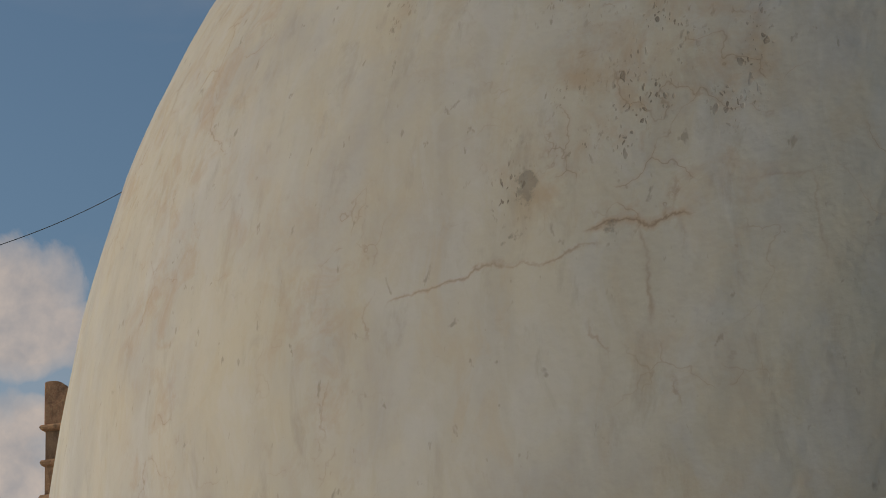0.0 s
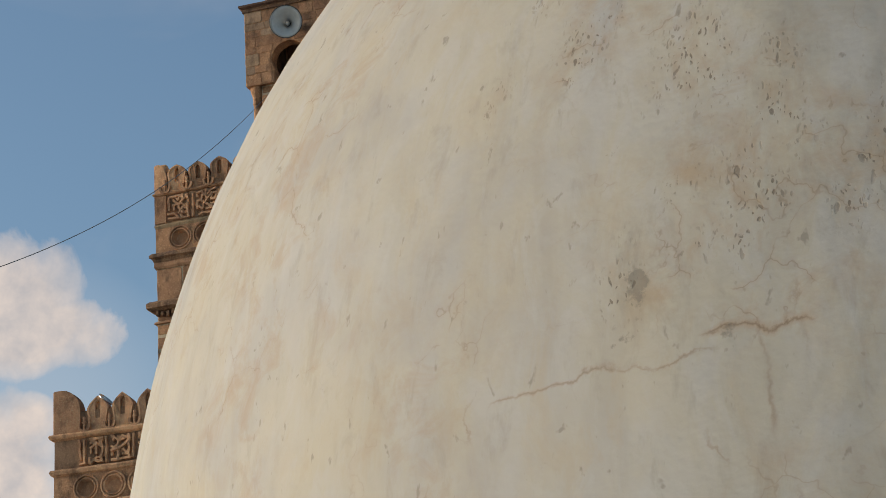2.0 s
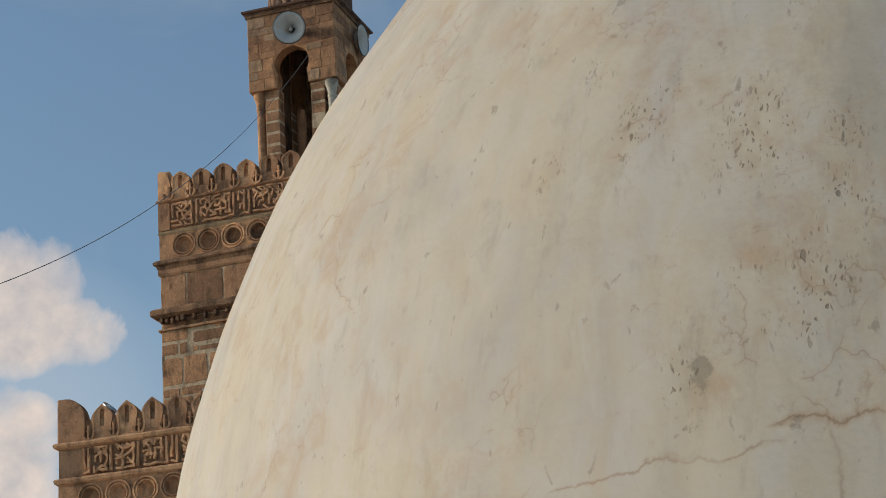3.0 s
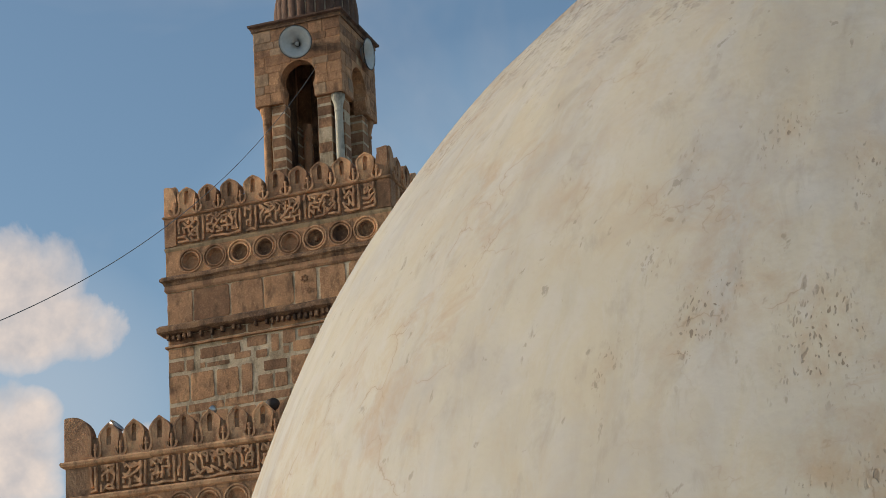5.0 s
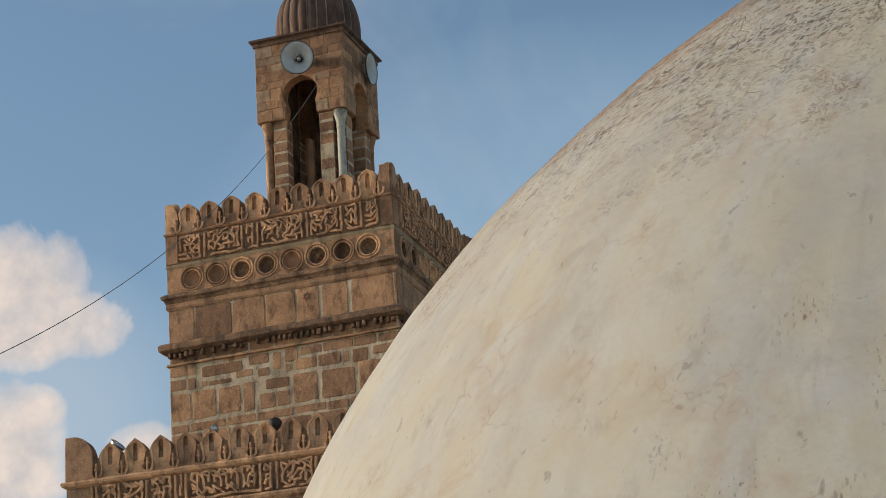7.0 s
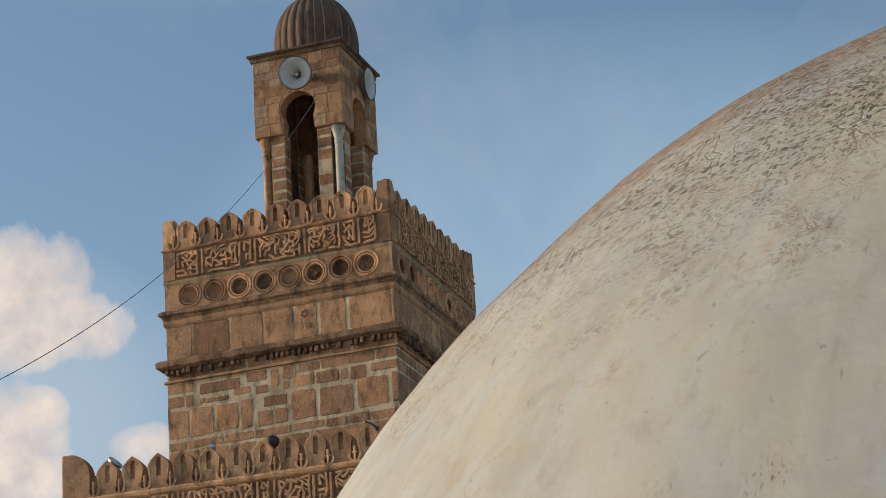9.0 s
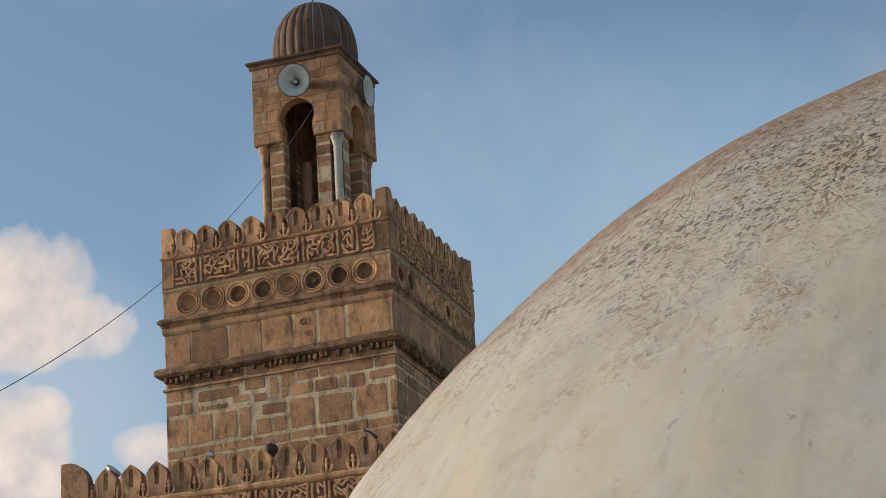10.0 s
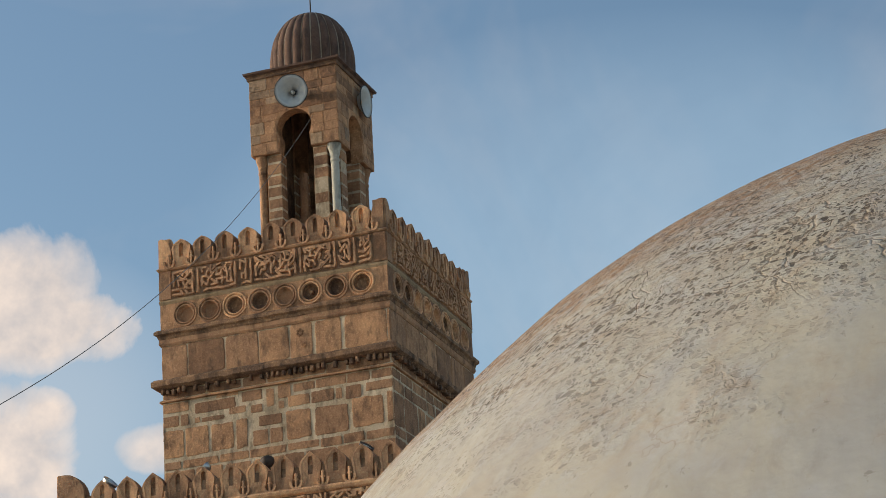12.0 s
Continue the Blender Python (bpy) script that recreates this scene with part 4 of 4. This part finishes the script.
part("cap_slab", box(-LW - 0.03, LW + 0.03, -LW - 0.03, LW + 0.03, LZ2 - 0.05, LZ2 + 0.06), WEATHERED_SHADED, lantern, at=side(0))
# ribbed cupola
bm = bmesh.new()
gores, per = 26, 8
zd, rd, hd = 26.815, 0.675, 0.83
levels = [(1.0, 0.0), (1.0, 0.2), (1.005, 0.38)] + [(math.cos(a) ** 0.92, 0.38 + hd * math.sin(a)) for a in [math.pi / 2 * i / 16 for i in range(1, 16)]]
rings = []
for s, z in levels:
    ring = []
    for i in range(gores * per):
        f = (i % per) / per
        r = rd * s * (1 - 0.06 * (1 - abs(math.sin(math.pi * f)) ** 0.55))
        a = 2 * math.pi * i / (gores * per)
        ring.append(bm.verts.new((r * math.cos(a), r * math.sin(a), zd + z)))
    rings.append(ring)
tip = bm.verts.new((0, 0, zd + 0.38 + hd))
nn = gores * per
for a, b2 in zip(rings, rings[1:]):
    for i in range(nn):
        bm.faces.new((a[i], a[(i + 1) % nn], b2[(i + 1) % nn], b2[i]))
for i in range(nn):
    bm.faces.new((rings[-1][i], rings[-1][(i + 1) % nn], tip))
CUP = side(0) @ pose(0.05, 0.02, 0)
cupola = part("cupola", bm, RIBBED, minaret, "brown ribbed cupola with pale worn seams", at=CUP, smooth=True)
# pale worn seams
for gi in range(gores):
    bm = bmesh.new()
    a = 2 * math.pi * gi / gores
    prev = None
    wide = rng.choice((0.005, 0.009, 0.018))
    for s, z in levels[:-2]:
        r = rd * s * 0.94 + 0.012
        w = wide / max(r, 0.1)
        cur = [bm.verts.new((rr * math.cos(a + d), rr * math.sin(a + d), zd + z)) for d, rr in ((-w, r - 0.006), (0, r + 0.004), (w, r - 0.006))]
        if prev:
            for u in (0, 1):
                bm.faces.new((prev[u], prev[u + 1], cur[u + 1], cur[u]))
        prev = cur
    part("seam", bm, RIB_EDGE, cupola, at=CUP)
part("finial", lathe(bmesh.new(), [(0, -0.05), (0.03, -0.05), (0.025, 0.03), (0.012, 0.05), (0.010, 0.33), (0, 0.35)], 10, pose(0, 0, zd + 0.38 + hd)), IRON, cupola, "thin iron finial rod", at=CUP)


# ---------------------------------------------------------------- loudspeakers on the lantern
def horn(name, m):
    th = thing(name, (0, 0, 0), "round grey horn loudspeaker with dark rim on the lantern", "loudspeaker", "horn loudspeakers on the lantern")
    m = m @ Matrix.Diagonal((0.9, 0.9, 0.9, 1))
    th.matrix_basis = m
    R = 0.29
    bell = [(0.045, -0.30), (0.06, -0.24), (0.10, -0.16), (0.16, -0.08), (0.23, -0.025), (R - 0.012, 0.0), (R - 0.012, -0.012), (0.225, -0.04), (0.15, -0.10), (0.09, -0.18), (0.05, -0.26), (0.045, -0.30)]
    part("bell", lathe(bmesh.new(), bell, 48), HORN_GREY, th, at=m, smooth=True)
    rim = [(R + 0.008 * math.cos(a) - 0.006, 0.011 * math.sin(a) - 0.004) for a in [2 * math.pi * i / 8 for i in range(9)]]
    part("rim", lathe(bmesh.new(), rim, 48), HORN_DARK, th, "dark rim", at=m, smooth=True)
    part("phase_plug", lathe(bmesh.new(), [(0.0, -0.11), (0.012, -0.12), (0.024, -0.15), (0.036, -0.19), (0.036, -0.26), (0, -0.26)], 20), HORN_PLUG, th, "pale reflector cone", at=m, smooth=True)
    part("driver", lathe(bmesh.new(), [(0, -0.42), (0.085, -0.42), (0.09, -0.40), (0.09, -0.32), (0.07, -0.29), (0, -0.29)], 24), HORN_DARK, th, at=m)
    br = bmesh.new()
    for s in (-1, 1):
        add_box(br, s * 0.1 - 0.004, s * 0.1 + 0.004, -0.02, 0.02, -0.40, -0.2)
    add_box(br, -0.1, 0.1, -0.02, 0.02, -0.425, -0.40)
    add_box(br, -0.03, 0.03, -0.03, 0.03, -0.56, -0.42)
    part("bracket", br, IRON, th, at=m)
    return th


def facing(at, to):
    d = Vector(to).normalized()
    return Matrix.Translation(at) @ d.to_track_quat("Z", "Y").to_matrix().to_4x4()


horn("loudspeaker", facing((-1.665, 0.68, 26.25), (0.24, -1, -0.3)))
horn("loudspeaker", facing((-0.95, 2.02, 26.45), (1, 0.02, -0.06)))


# ---------------------------------------------------------------- cable from the lantern
def tube(points, r, mat, name, parent=None):
    cu_ = bpy.data.curves.new(name, "CURVE")
    cu_.dimensions, cu_.bevel_depth, cu_.bevel_resolution = "3D", r, 1
    sp = cu_.splines.new("POLY")
    sp.points.add(len(points) - 1)
    for p, c in zip(sp.points, points):
        p.co = (*c, 1)
    tmp = bpy.data.objects.new(name, cu_)
    me = bpy.data.meshes.new_from_object(tmp)
    bpy.data.objects.remove(tmp)
    me.materials.clear()
    me.materials.append(mat)
    return put(name, me, parent)


WA, WB, SAG = Vector((-1.478, 1.05, 25.94)), Vector((1.955, -15.762, 15.944)), 0.601
line = [WA + (WB - WA) * s - Vector((0, 0, SAG * 4 * s * (1 - s))) for s in [1.3 * i / 70 for i in range(71)]]
tagged(tube(line, 0.0042, CABLE, "cable"), "thin dusty grey cable slung down from the lantern", "cable")
pole_top = line[-1]
pole = lathe(bmesh.new(), [(0, ROOF_Z), (0.03, ROOF_Z), (0.03, pole_top.z + 0.05), (0, pole_top.z + 0.05)], 10, pose(pole_top.x, pole_top.y, 0))
tagged(put("cable_pole", mesh_of("cable_pole", pole, IRON)), "plain iron pole that holds the cable", "pole")


# ---------------------------------------------------------------- floodlights on the lower terrace
def floodlight(at, to, r, mat):
    m = facing(at, to)
    th = thing("floodlight", (0, 0, 0), "round metal floodlight behind the stone crenels", "floodlight", "floodlights on the terrace")
    th.matrix_basis = m
    part("bowl", lathe(bmesh.new(), [(0, -r * 0.95), (r * 0.4, -r * 0.88), (r * 0.75, -r * 0.6), (r * 0.95, -r * 0.25), (r, 0), (r * 1.04, 0.01), (r * 0.94, 0.012), (r * 0.9, -r * 0.2), (r * 0.6, -r * 0.55), (0, -r * 0.8)], 28), mat, th, at=m, smooth=True)
    part("lens", lathe(bmesh.new(), [(0, -0.004), (r * 0.93, -0.012), (r * 0.93, -0.02), (0, -0.016)], 28), LAMP_GLASS, th, at=m)
    w = bmesh.new()
    add_box(w, at[0] - 0.02, at[0] + 0.02, at[1] + 0.02, at[1] + 0.06, LOW_BASE, at[2] - r * 0.5)
    add_box(w, at[0] - 0.1, at[0] + 0.1, at[1] - 0.06, at[1] + 0.14, LOW_BASE, LOW_BASE + 0.03)
    part("stand", w, IRON, th)
    return th


floodlight((-4.15, -0.62, 20.13), (0.7, -0.1, 0.7), 0.12, STEEL)
floodlight((-2.64, -0.62, 20.12), (-0.8, 0.1, 0.6), 0.075, STEEL)
floodlight((-1.70, -0.62, 20.06), (-0.3, 0.5, 0.8), 0.1, IRON)
floodlight((-0.2, -0.62, 20.06), (0.6, -0.2, 0.75), 0.11, IRON)
